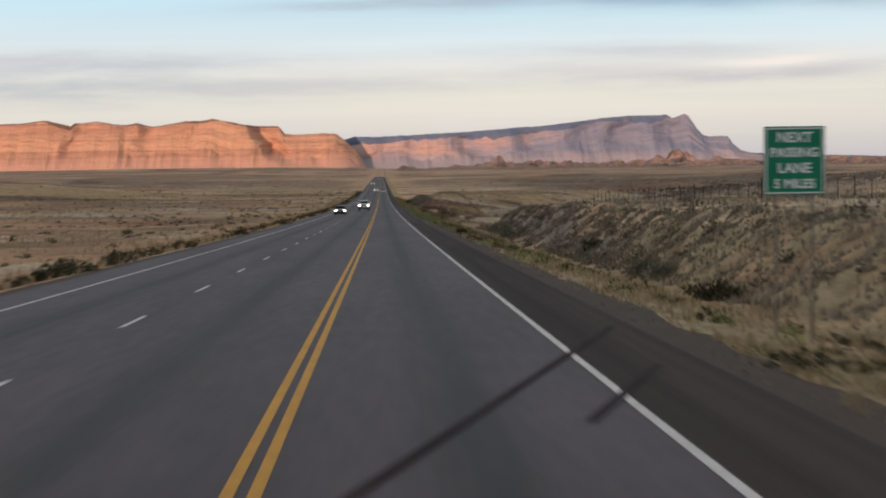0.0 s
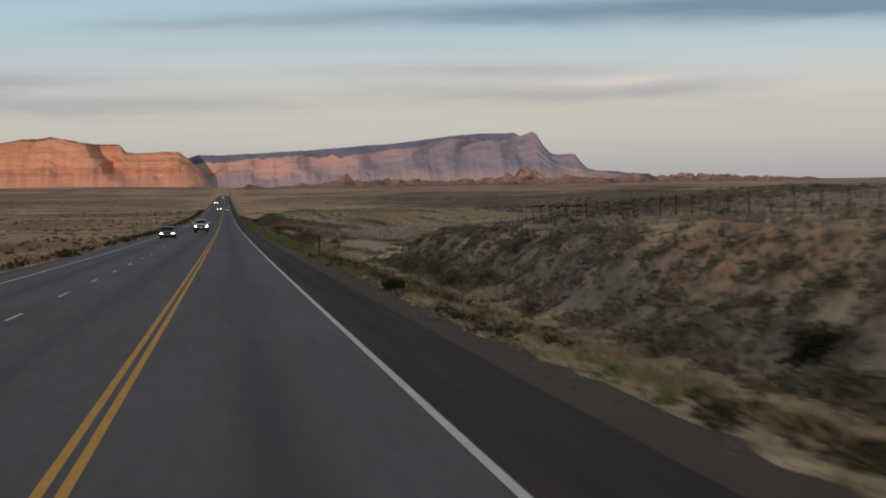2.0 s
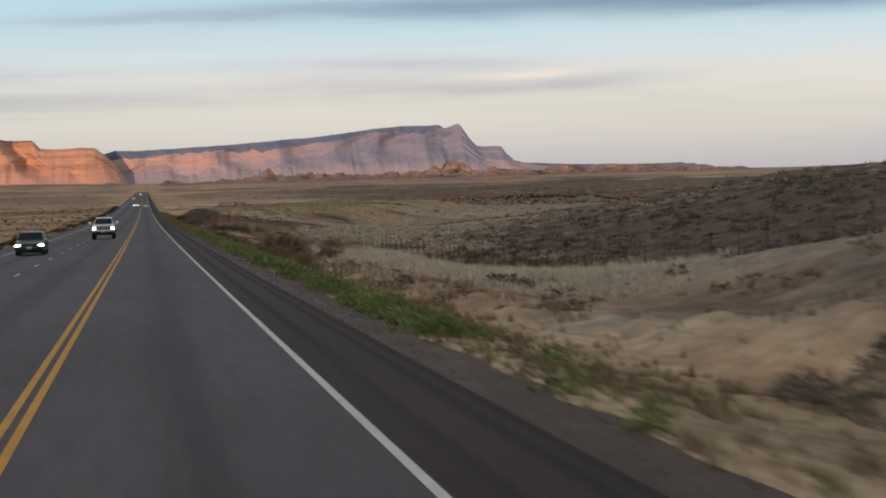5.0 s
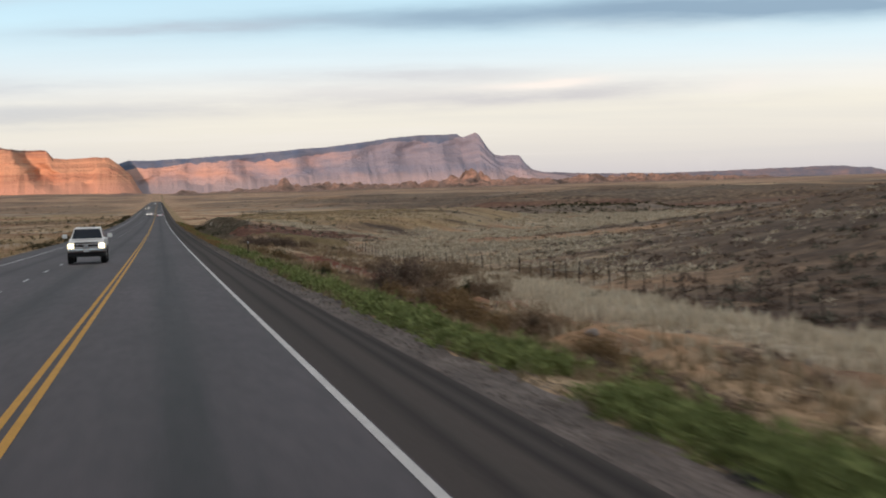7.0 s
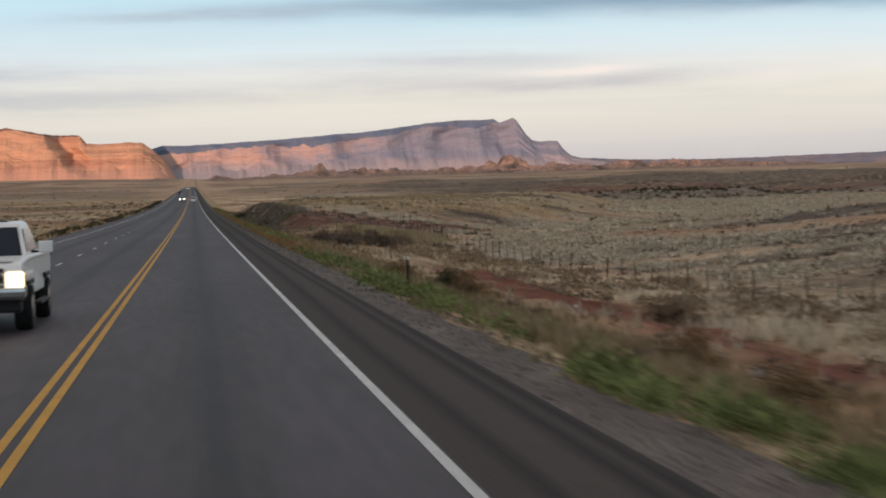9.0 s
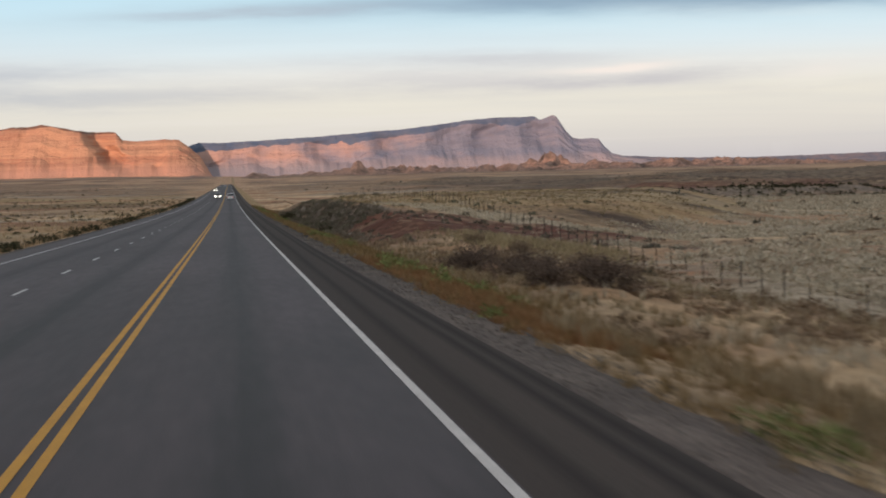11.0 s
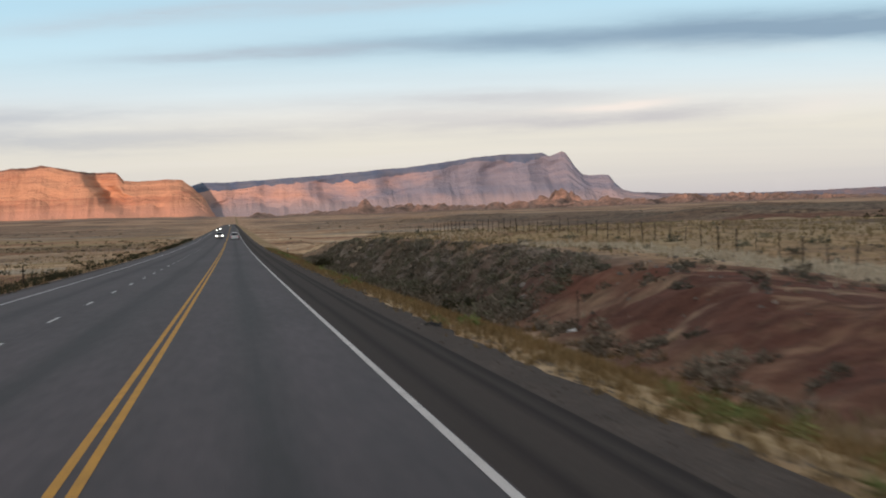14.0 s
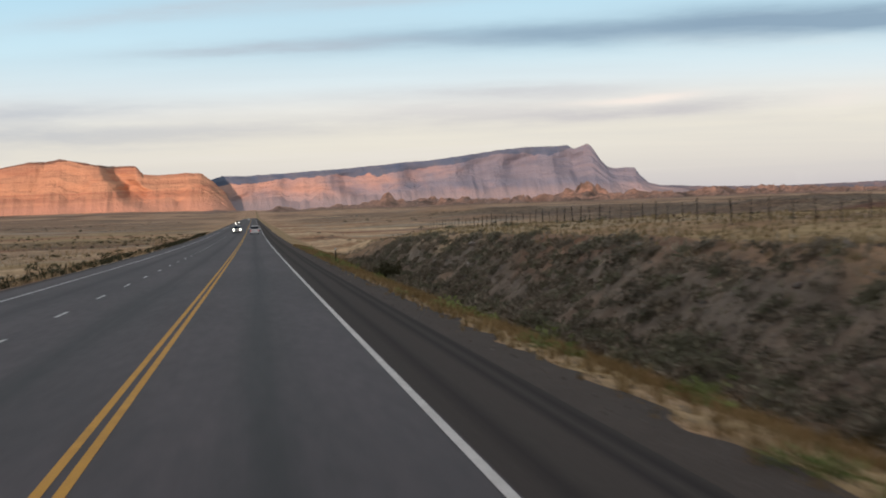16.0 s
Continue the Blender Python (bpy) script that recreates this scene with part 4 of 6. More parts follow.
GOLD = plant_material("golden_grass", (0.165, 0.108, 0.048), (0.32, 0.215, 0.105))
PALE = plant_material("pale_bunchgrass", (0.47, 0.395, 0.29), (0.74, 0.64, 0.495), 0.2)
FLATS_GRASS = plant_material("flats_bunchgrass", (0.38, 0.315, 0.232), (0.61, 0.52, 0.395), 0.25)
WEED = plant_material("green_weed", (0.100, 0.120, 0.040), (0.268, 0.300, 0.114))
SAGE = plant_material("sagebrush", (0.105, 0.090, 0.070), (0.26, 0.225, 0.175))
DUSK_GREEN = plant_material("dark_shrub", (0.028, 0.028, 0.015), (0.085, 0.078, 0.042))
BRUSH = plant_material("brown_brush", (0.165, 0.115, 0.078), (0.36, 0.26, 0.175))
BANK_SAGE = plant_material("bank_sage", (0.072, 0.064, 0.049), (0.205, 0.180, 0.138))
FOOT_SAGE = plant_material("grey_green_sage", (0.092, 0.087, 0.058), (0.25, 0.235, 0.163))
DARK_BRUSH = plant_material("dark_brush", (0.095, 0.068, 0.055), (0.215, 0.155, 0.12))
BANK_GRASS = plant_material("bank_grass", (0.165, 0.138, 0.104), (0.35, 0.30, 0.228))
DUSTY_SAGE = plant_material("dusty_sage", (0.128, 0.105, 0.080), (0.305, 0.252, 0.192))
BARK = material("bark", [(0.05, 0.038, 0.03), (0.11, 0.085, 0.066)], 9.0, 0.9)


def tris_object(name, co, mat, label="", category="", parent=None, kind="stuff"):
    co = co.reshape(-1, 3)
    ob = part(name, quads(name, co, np.arange(len(co)).reshape(-1, 3), False), mat, parent)
    return tagged(ob, label, category, kind=kind) if parent is None else tagged(ob, label)


def tufts(rng, x, y, height, blades, width, lean=0.5):
    """Tufts of grass: each a spray of narrow blades."""
    n = len(x)
    z = land(x, y) - 0.03
    a = rng.uniform(0, 2 * np.pi, (n, blades))
    h = height[:, None] * rng.uniform(0.5, 1.1, (n, blades))
    tilt = rng.uniform(0.1, 1.0, (n, blades)) * lean
    foot = rng.normal(0, 0.25, (n, blades, 2)) * height[:, None, None] * 0.6
    bx, by = x[:, None] + foot[..., 0], y[:, None] + foot[..., 1]
    px, py = -np.sin(a) * width * height[:, None], np.cos(a) * width * height[:, None]
    bz = np.repeat(z[:, None], blades, 1)
    p0 = np.stack([bx - px, by - py, bz], -1)
    p1 = np.stack([bx + px, by + py, bz], -1)
    p2 = np.stack([bx + np.cos(a) * h * tilt, by + np.sin(a) * h * tilt, bz + h], -1)
    return np.stack([p0, p1, p2], 2)


def leaf_clouds(rng, x, y, z, radius, height, leaves, size):
    """Shrubs: lumpy domes of small leaves and twig ends, open at the edge."""
    n = len(x)
    d = rng.normal(0, 1, (n, leaves, 3))
    d /= np.linalg.norm(d, axis=-1, keepdims=True)
    d[..., 2] = np.abs(d[..., 2]) * 1.05 - 0.1
    lump = 1 + 0.28 * np.sin(3 * np.arctan2(d[..., 1], d[..., 0]) + rng.uniform(0, 6, (n, 1))) + 0.22 * np.sin(5 * d[..., 2] * 2 + rng.uniform(0, 6, (n, 1)))
    r = lump * rng.uniform(0.35, 1.0, (n, leaves)) ** 0.6
    c = np.stack([x[:, None] + d[..., 0] * r * radius[:, None], y[:, None] + d[..., 1] * r * radius[:, None], z[:, None] + np.maximum(d[..., 2] * r, 0.02) * height[:, None]], -1)
    out = (d + rng.normal(0, 0.6, d.shape))
    out /= np.linalg.norm(out, axis=-1, keepdims=True)
    side = np.cross(out, rng.normal(0, 1, d.shape))
    side /= np.linalg.norm(side, axis=-1, keepdims=True) + 1e-6
    s = (size * radius[:, None] * rng.uniform(0.6, 1.4, (n, leaves)))[..., None]
    return np.stack([c - side * s * 0.45, c + side * s * 0.45, c + out * s * 1.5], 2)


rng = np.random.default_rng(7)


def scatter(n, x0, x1, y0, y1, keep=None, bias=1.0):
    x = x0 + (x1 - x0) * rng.uniform(0, 1, n) ** bias
    y = rng.uniform(y0, y1, n)
    if keep is not None:
        k = rng.uniform(0, 1, n) < keep(x, y)
        x, y = x[k], y[k]
    return x, y


def patchy(scale, seed, a=-0.1, b=0.2):
    return lambda x, y: step(a, b, fbm(x / scale, y / scale, seed, 3))


# verge grass
x, y = scatter(47000, 5.72, 11.7, -5, 690, lambda x, y: np.where(x < 6.15, 0.5 * step(0.02, 0.2, fbm(x / 0.8, y / 3, 183, 3)), 1.0) * np.where(y < 420, 0.25 + 0.75 * step(-0.2, 0.2, fbm(x / 2, y / 5, 3, 3)), 0.9) * (1 - 0.6 * step(9.6, 11.6, x)))
for name, sel, mat, label in (("verge_grass", y < 115, VERGE_STRAW, "dry straw-coloured grass along the shoulder"), ("verge_grass", (y >= 115) & (y < 352), OLIVE_STRAW, "dull olive-straw grass along the shoulder"),
                              ("golden_verge_grass", y >= 352, GOLD, "golden dry grass along the shoulder")):
    tris_object(name, tufts(rng, x[sel], y[sel], rng.uniform(0.10, 0.30, sel.sum()), 8, 0.06), mat, label, "grass")
x, y = scatter(9000, -9.6, -16, -5, 720, lambda x, y: 0.3 + 0.7 * step(-0.1, 0.2, fbm(x / 3, y / 6, 9, 3)))
tris_object("verge_grass", tufts(rng, x, y, rng.uniform(0.2, 0.5, len(x)), 7, 0.06), WARM_STRAW, "dry straw-coloured grass along the shoulder", "grass")
RUST = plant_material("rust_grass", (0.20, 0.105, 0.048), (0.34, 0.195, 0.095))
x, y = scatter(5200, 6.15, 8.2, 366, 404, lambda x, y: 0.4 + 0.6 * step(-0.2, 0.1, fbm(x / 1.5, y / 4, 137, 3)))
tris_object("rust_grass", tufts(rng, x, y, rng.uniform(0.10, 0.24, len(x)), 9, 0.06), RUST, "low rust-coloured dry grass at the gravel edge", "grass")
x, y = scatter(700, 6.2, 9.8, -5, 172, lambda x, y: step(0.02, 0.25, fbm(x / 1.5, y / 4, 149, 3)))
r = rng.uniform(0.10, 0.28, len(x))
tris_object("verge_scrub", leaf_clouds(rng, x, y, land(x, y), r, r * 0.9, 70, 0.24), DUSK_GREEN, "small olive scrub dotting the dry verge", "shrubs")
# straw, tan tufts and low brown brush between the weeds and the red earth
x, y = scatter(9000, 7.2, 14.5, 205, 345, lambda x, y: (0.1 + 0.9 * step(-0.06, 0.16, fbm(x / 2, y / 4, 207, 3))) * np.where((x > 11.5) & (y > 284), 0.1, 1.0))
tris_object("ditch_grass", tufts(rng, x, y, rng.uniform(0.16, 0.42, len(x)), 8, 0.055), TAN, "tan dry grass between weeds and red earth", "grass")
x, y = scatter(420, 7.8, 15.5, 205, 345, lambda x, y: (0.15 + 0.85 * step(0.0, 0.2, fbm(x / 3, y / 5, 209, 3))) * np.where((x > 11.5) & (y > 284), 0.2, 1.0))
r = rng.uniform(0.15, 0.45, len(x))
tris_object("ditch_brush", leaf_clouds(rng, x, y, land(x, y) - 0.03, r, r * 0.85, 130, 0.17), DARK_BRUSH, "low dark brown brush in the straw", "shrubs")
# green weeds at the edge of the gravel
x, y = scatter(6600, 6.3, 8.4, 188, 352, lambda x, y: (0.03 + 0.97 * step(-0.06, 0.12, fbm(x / 1.1, y / 3, 13, 3) + 0.06 - 0.10 * step(270, 300, y))) * (1 - 0.96 * step(6.7, 7.7, x)) * (1 - 0.6 * step(275, 305, y)))
x2, y2 = scatter(1500, 6.3, 8.6, -5, 690, lambda x, y: step(0.05, 0.3, fbm(x / 2, y / 6, 17, 3)) * (1 - 0.7 * step(7.0, 8.4, x)) * (0.6 + 0.4 * step(170, 200, y)))
x, y = np.concatenate([x, x2]), np.concatenate([y, y2])
r = rng.uniform(0.14, 0.34, len(x))
tris_object("green_weeds", leaf_clouds(rng, x, y, land(x, y), r, r * rng.uniform(0.6, 1.3, len(x)), 80, 0.22), WEED, "low green weeds along the gravel edge", "weeds")
x, y = scatter(3000, 6.9, 10.8, 276, 372, lambda x, y: step(-0.1, 0.2, fbm(x / 2.5, y / 5, 121, 3)))
tris_object("verge_bunchgrass", tufts(rng, x, y, rng.uniform(0.2, 0.5, len(x)), 9, 0.05), TAN, "pale straw bunchgrass beside the weeds", "grass")
# sagebrush on the cut banks and the flats
pieces = []
for y0, y1, x1, n in ((15, 186, 15.8, 1700), (496, 660, 16.0, 3400)):
    pieces.append(scatter(n, 11.5 if y0 < 300 else 10.6, x1, y0, y1, lambda x, y: (0.4 + 0.6 * step(-0.12, 0.15, fbm(x / 1.6, y / 3, 19, 3))) * (0.07 + 0.93 * step(58, 84, y)) ))
x, y = (np.concatenate(v) for v in zip(*pieces))
r = rng.uniform(0.15, 0.42, len(x)) * np.where(x < 12.6, 1.25, 0.95)
pick = rng.uniform(0, 1, len(x))
near = y < 300
for sel, mat, label in (((pick < 0.78) & near, DUSTY_SAGE, "dusty grey-brown sagebrush on the cut bank"), ((pick < 0.45) & ~near, DUSTY_SAGE, "dusty grey-brown sagebrush on the cut bank"), ((pick >= 0.45) & (pick < 0.6) & ~near, BANK_SAGE, "dark grey-green sagebrush on the cut bank"),
                        ((pick >= np.where(near, 0.78, 0.6)) & (pick < 0.88), FOOT_SAGE, "dark olive sagebrush on the cut bank"), (pick >= 0.88, SAGE, "pale dry sagebrush on the cut bank")):
    tris_object("bank_sagebrush", leaf_clouds(rng, x[sel], y[sel], land(x[sel], y[sel]) - 0.04, r[sel], r[sel] * 0.95, 130, 0.21), mat, label, "shrubs")
x, y = scatter(2300, 17, 150, 10, 900, lambda x, y: (0.08 + 0.92 * step(0.0, 0.25, fbm(x / 20, y / 20, 29, 3))) * np.where((y > 470) & (y < 745), 0.12, 1.0), 1.6)
r = rng.uniform(0.2, 0.55, len(x))
tris_object("desert_scrub", leaf_clouds(rng, x, y, land(x, y), r, r * 0.7, 60, 0.24), BANK_SAGE, "scattered grey-green desert scrub", "shrubs")
x, y = scatter(2400, -11, -130, 0, 1000, lambda x, y: 0.2 + 0.8 * step(0.0, 0.25, fbm(x / 16, y / 20, 37, 3)), 1.7)
r = rng.uniform(0.25, 0.6, len(x))
tris_object("desert_scrub", leaf_clouds(rng, x, y, land(x, y), r, r * 0.65, 60, 0.24), DUSK_GREEN, "scattered dark green desert scrub", "shrubs")
x, y = scatter(1300, -9.6, -11.8, 0, 900, lambda x, y: 0.2 + 0.8 * step(-0.1, 0.2, fbm(y / 9, y * 0, 39, 3)))
r = rng.uniform(0.25, 0.7, len(x))
tris_object("roadside_shrubs", leaf_clouds(rng, x, y, land(x, y), r, r * 0.75, 140, 0.18), DUSK_GREEN, "dark green shrubs along the far shoulder", "shrubs")
x, y = scatter(1700, 27, 170, 300, 500, lambda x, y: (0.08 + 0.92 * step(0.0, 0.2, fbm(x / 14, y / 7, 203, 3))) * (1 - 0.9 * ((y > 445) & (x < 40))), 1.3)
r = rng.uniform(0.18, 0.5, len(x))
tris_object("flats_scrub", leaf_clouds(rng, x, y, land(x, y) - 0.03, r, r * 0.6, 34, 0.3), DARK_BRUSH, "dark low scrub among the pale grass of the flats", "shrubs")
# straw and low brush in the ditch before the red slope
x, y = scatter(7000, 9.5, 24, 372, 462, lambda x, y: 0.25 + 0.75 * step(-0.15, 0.15, fbm(x / 4, y / 5, 113, 3)))
tris_object("ditch_grass", tufts(rng, x, y, rng.uniform(0.18, 0.45, len(x)), 8, 0.055), TAN, "tan dry grass in the ditch", "grass")
x, y = scatter(420, 9.5, 26, 372, 452, lambda x, y: step(0.0, 0.2, fbm(x / 6, y / 6, 117, 3)))
r = rng.uniform(0.2, 0.55, len(x))
tris_object("ditch_brush", leaf_clouds(rng, x, y, land(x, y), r, r * 0.9, 110, 0.2), BRUSH, "low brown brush in the ditch", "shrubs")
x, y = scatter(2600, 16.5, 27, 438, 462, lambda x, y: mound(x, y, 22, 450, 5, 9, 1.0))
tris_object("knoll_grass", tufts(rng, x, y, rng.uniform(0.3, 0.6, len(x)), 10, 0.05), STRAW, "tall pale golden grass on a low knoll", "grass")
x, y = scatter(240, 11.0, 32, 452, 512, lambda x, y: step(-0.05, 0.25, fbm(x / 5, y / 7, 127, 3)))
tris_object("slope_grass", tufts(rng, x, y, rng.uniform(0.12, 0.3, len(x)), 7, 0.07), TAN, "sparse tan grass on the red slope", "grass")
x, y = scatter(260, 11.0, 34, 450, 515, lambda x, y: 0.5 + 0 * x)
r = rng.uniform(0.12, 0.35, len(x))
tris_object("slope_scrub", leaf_clouds(rng, x, y, land(x, y), r, r * 0.9, 80, 0.28), BANK_SAGE, "small dark scrub on the red slope", "shrubs")
x, y = scatter(2600, 12.5, 24, 214, 350, lambda x, y: step(-0.02, 0.14, fbm(x / 5, y / 9, 131, 3)) * np.where((x < 17.5) & (y > 280), 0.04, 1.0))
tris_object("pale_grass_drift", tufts(rng, x, y, rng.uniform(0.22, 0.5, len(x)), 10, 0.06), PALE, "drifts of pale dry bunchgrass", "grass")
pieces = []
for y0, y1, x1, n in ((45, 186, 16.0, 13000), (500, 690, 17.0, 8000)):
    pieces.append(scatter(n, 11.4 if y0 < 300 else 10.6, x1, y0, y1, lambda x, y: 0.45 + 0.55 * step(-0.1, 0.2, fbm(x / 2, y / 3, 139, 3))))
x, y = (np.concatenate(v) for v in zip(*pieces))
tris_object("bank_grass", tufts(rng, x, y, rng.uniform(0.10, 0.28, len(x)), 8, 0.08), BANK_GRASS, "low grey-brown dry grass on the cut banks", "grass")
# darker brush in drifts across the flats
x, y = scatter(15000, 19, 190, 200, 760, lambda x, y: step(0.10, 0.30, fbm(x / 30, y / 9, 103, 4)) * (1 - 0.9 * ((y > 445) & (x < 34 + 0.5 * (y - 445)))), 1.3)
r = rng.uniform(0.15, 0.5, len(x))
tris_object("flats_brush", leaf_clouds(rng, x, y, land(x, y), r, r * 0.45, 22, 0.34), BRUSH, "low brown brush in drifts over the flats", "shrubs")
# pale bunchgrass over the flats
def flats(x, y):
    """Where the bunchgrass of the flats grows: thick in drifts, thin on the cut banks and the red earth."""
    k = 0.06 + 0.94 * step(0.03, 0.2, fbm(x / 16, y / 12, 43, 3))
    k = k * np.where((x < 19) & ((y > 495) | (y < 172)), 0.1, 1.0) * np.where((y > 446) & (y < 520) & (x < 34) & (x > 10.5), 0.02, 1.0)
    k = k * (1 - 0.93 * step(0.15, 0.4, mound(x, y, 68, 284, 40, 62, 1.0) + mound(x, y, 128, 425, 62, 76, 1.1) + 0.3 * fbm(x / 12, y / 12, 77, 3)))
    rel = land(x, y) - road_z(y) + 0.7 * mound(x, y, 46, 335, 22, 60, 1.0)
    k = np.where(x > 20, np.maximum(k, 0.8 * step(-0.12, 0.08, fbm(x / 17, y / 6, 93, 4))) * (np.where(y > 470, 0.0, 0.08) + 0.92 * step(-0.9, -1.7, rel)), k)
    return k * (1 - 0.94 * hillside(x, y)) * np.where((x > 12.5) & (x < 17) & (y > 285) & (y < 365), 0.08, 1.0)


x, y = scatter(46000, 11.5, 70, 150, 640, flats, 1.3)
tris_object("pale_bunchgrass", tufts(rng, x, y, rng.uniform(0.18, 0.42, len(x)), 7, 0.07), FLATS_GRASS, "pale dry bunchgrass over the flats", "grass")
x, y = scatter(42000, 29, 190, 200, 760, flats, 1.35)
r = rng.uniform(0.3, 0.95, len(x)) * (1 + x / 220)
tris_object("grass_clumps", leaf_clouds(rng, x, y, land(x, y) - 0.03, r, r * 0.30, 30, 0.19), FLATS_GRASS, "pale low grass clumps over the flats", "grass")
x, y = scatter(30000, 11.5, 110, 0, 200, lambda x, y: (0.2 + 0.8 * step(-0.1, 0.25, fbm(x / 10, y / 14, 53, 3))) * np.where((x < 14.6) & (y > 65), 0.25, 1.0) * (1 - 0.6 * step(118, 150, y) * (x < 42)), 1.6)
tris_object("dry_bunchgrass", tufts(rng, x, y, rng.uniform(0.16, 0.36, len(x)) * (1 + x / 160), 6, 0.07), BANK_GRASS, "dry brown bunchgrass on the rise", "grass")
x, y = scatter(26000, -12, -170, 0, 900, lambda x, y: 0.2 + 0.8 * step(-0.1, 0.25, fbm(x / 14, y / 24, 59, 3)), 1.6)
tris_object("dry_bunchgrass", tufts(rng, x, y, rng.uniform(0.2, 0.45, len(x)) * (1 + np.abs(x) / 130), 6, 0.085), WARM_STRAW, "dry brown bunchgrass over the flats", "grass")
x, y = scatter(6000, -420, 480, 300, 2200, lambda x, y: step(40, 70, np.abs(x)) * step(-0.05, 0.2, fbm(x / 60, y / 60, 63, 3)))
r = rng.uniform(0.3, 0.9, len(x))
tris_object("far_scrub", leaf_clouds(rng, x, y, land(x, y), r, r * 0.6, 26, 0.4), BANK_SAGE, "far dark scrub dotting the plain", "shrubs")


x, y = scatter(2200, 24, 115, 205, 400, lambda x, y: step(0.12, 0.4, mound(x, y, 66, 262, 37, 62, 1.0)))
r = rng.uniform(0.2, 0.55, len(x))
tris_object("hill_scrub", leaf_clouds(rng, x, y, land(x, y), r, r * 0.6, 40, 0.28), BANK_SAGE, "grey-brown scrub over the low hill", "shrubs")


# leaf clumps added to make the low ridge darker
x, y = scatter(2600, 95, 205, 745, 790, lambda x, y: mound(x, y, 148, 764, 34, 9, 1.0))
r = rng.uniform(0.3, 0.8, len(x))
tris_object("ridge_scrub", leaf_clouds(rng, x, y, land(x, y), r, r * 0.6, 24, 0.4), DUSK_GREEN, "dark leaf clumps added along a low ridge to darken it", "shrubs")


x, y = scatter(110, 10.6, 12.4, 462, 524, lambda x, y: 0.4 + 0.6 * step(-0.1, 0.15, fbm(x / 2, y / 4, 173, 3)))
r = rng.uniform(0.2, 0.5, len(x))
tris_object("gully_brush", leaf_clouds(rng, x, y, land(x, y) - 0.04, r, r * 0.9, 170, 0.18), DUSTY_SAGE, "dark brush along the gully at the slope's foot", "shrubs")
# the rise behind the second bank
x, y = scatter(16000, 15.6, 62, 505, 735, lambda x, y: (0.35 + 0.65 * step(-0.2, 0.15, fbm(x / 6, y / 5, 165, 3))) * step(-1.2, -0.2, land(x, y) - road_z(y)) * np.where(y < 520, step(16, 20, x), 1.0), 1.4)
tris_object("rise_grass", tufts(rng, x, y, rng.uniform(0.12, 0.28, len(x)) * (1 + x / 120), 7, 0.075), RISE_GRASS, "olive-tan dry grass over the rise behind the bank", "grass")
x, y = scatter(9000, 17, 42, 474, 526, lambda x, y: (1 - step(2.2, 4.2, np.abs(x - np.interp(y, [474, 488, 496, 505, 515, 524], [38, 30.5, 27.5, 24.5, 22, 20]) + 1.5 * fbm(x / 4, y / 5, 197, 3)))) * (0.3 + 0.7 * step(-0.2, 0.1, fbm(x / 3, y / 4, 199, 3))))
tris_object("pale_grass_drift", tufts(rng, x, y, rng.uniform(0.2, 0.4, len(x)), 9, 0.055), PALE, "pale dry bunchgrass in the hollow behind the red slope", "grass")
x, y = scatter(150, 15.8, 95, 500, 735, lambda x, y: 0.3 + 0.7 * step(0.0, 0.25, fbm(x / 9, y / 12, 167, 3)), 1.3)
r = rng.uniform(0.25, 0.6, len(x))
tris_object("rise_scrub", leaf_clouds(rng, x, y, land(x, y) - 0.03, r, r * 0.7, 120, 0.2), FOOT_SAGE, "low dark scrub dotting the rise", "shrubs")
x, y = scatter(3600, 21, 60, 224, 325, lambda x, y: hillside(x, y) * (0.12 + 0.88 * step(0.0, 0.25, fbm(x / 6, y / 3, 191, 3))), 1.4)
r = rng.uniform(0.15, 0.45, len(x))
tris_object("hill_foot_brush", leaf_clouds(rng, x, y, land(x, y) - 0.03, r, r * 0.7, 40, 0.28), DARK_BRUSH, "dark brown brush at the foot of the low hill", "shrubs")
x, y = scatter(900, 15.5, 28, 312, 372, lambda x, y: 0.15 + 0.85 * step(-0.02, 0.2, fbm(x / 4, y / 5, 205, 3)))
r = rng.uniform(0.2, 0.5, len(x))
tris_object("ditch_brush", leaf_clouds(rng, x, y, land(x, y) - 0.03, r, r * 0.7, 90, 0.2), BRUSH, "low brown brush beyond the red earth", "shrubs")
# the pale drift along the foot of the hill
x, y = scatter(12000, 15, 33, 228, 326, lambda x, y: (1 - step(2.4, 4.4, np.abs(x - np.interp(y, [228, 240, 262, 285, 314, 345], [23.5, 22.4, 21.4, 20.0, 19.8, 19.5]) + 2.2 * fbm(x / 5, y / 9, 169, 3)))) * (0.25 + 0.75 * step(-0.2, 0.1, fbm(x / 3, y / 5, 171, 3))))
tris_object("pale_grass_drift", tufts(rng, x, y, rng.uniform(0.3, 0.6, len(x)), 11, 0.05), PALE, "a thick drift of pale dry bunchgrass below the hill", "grass")


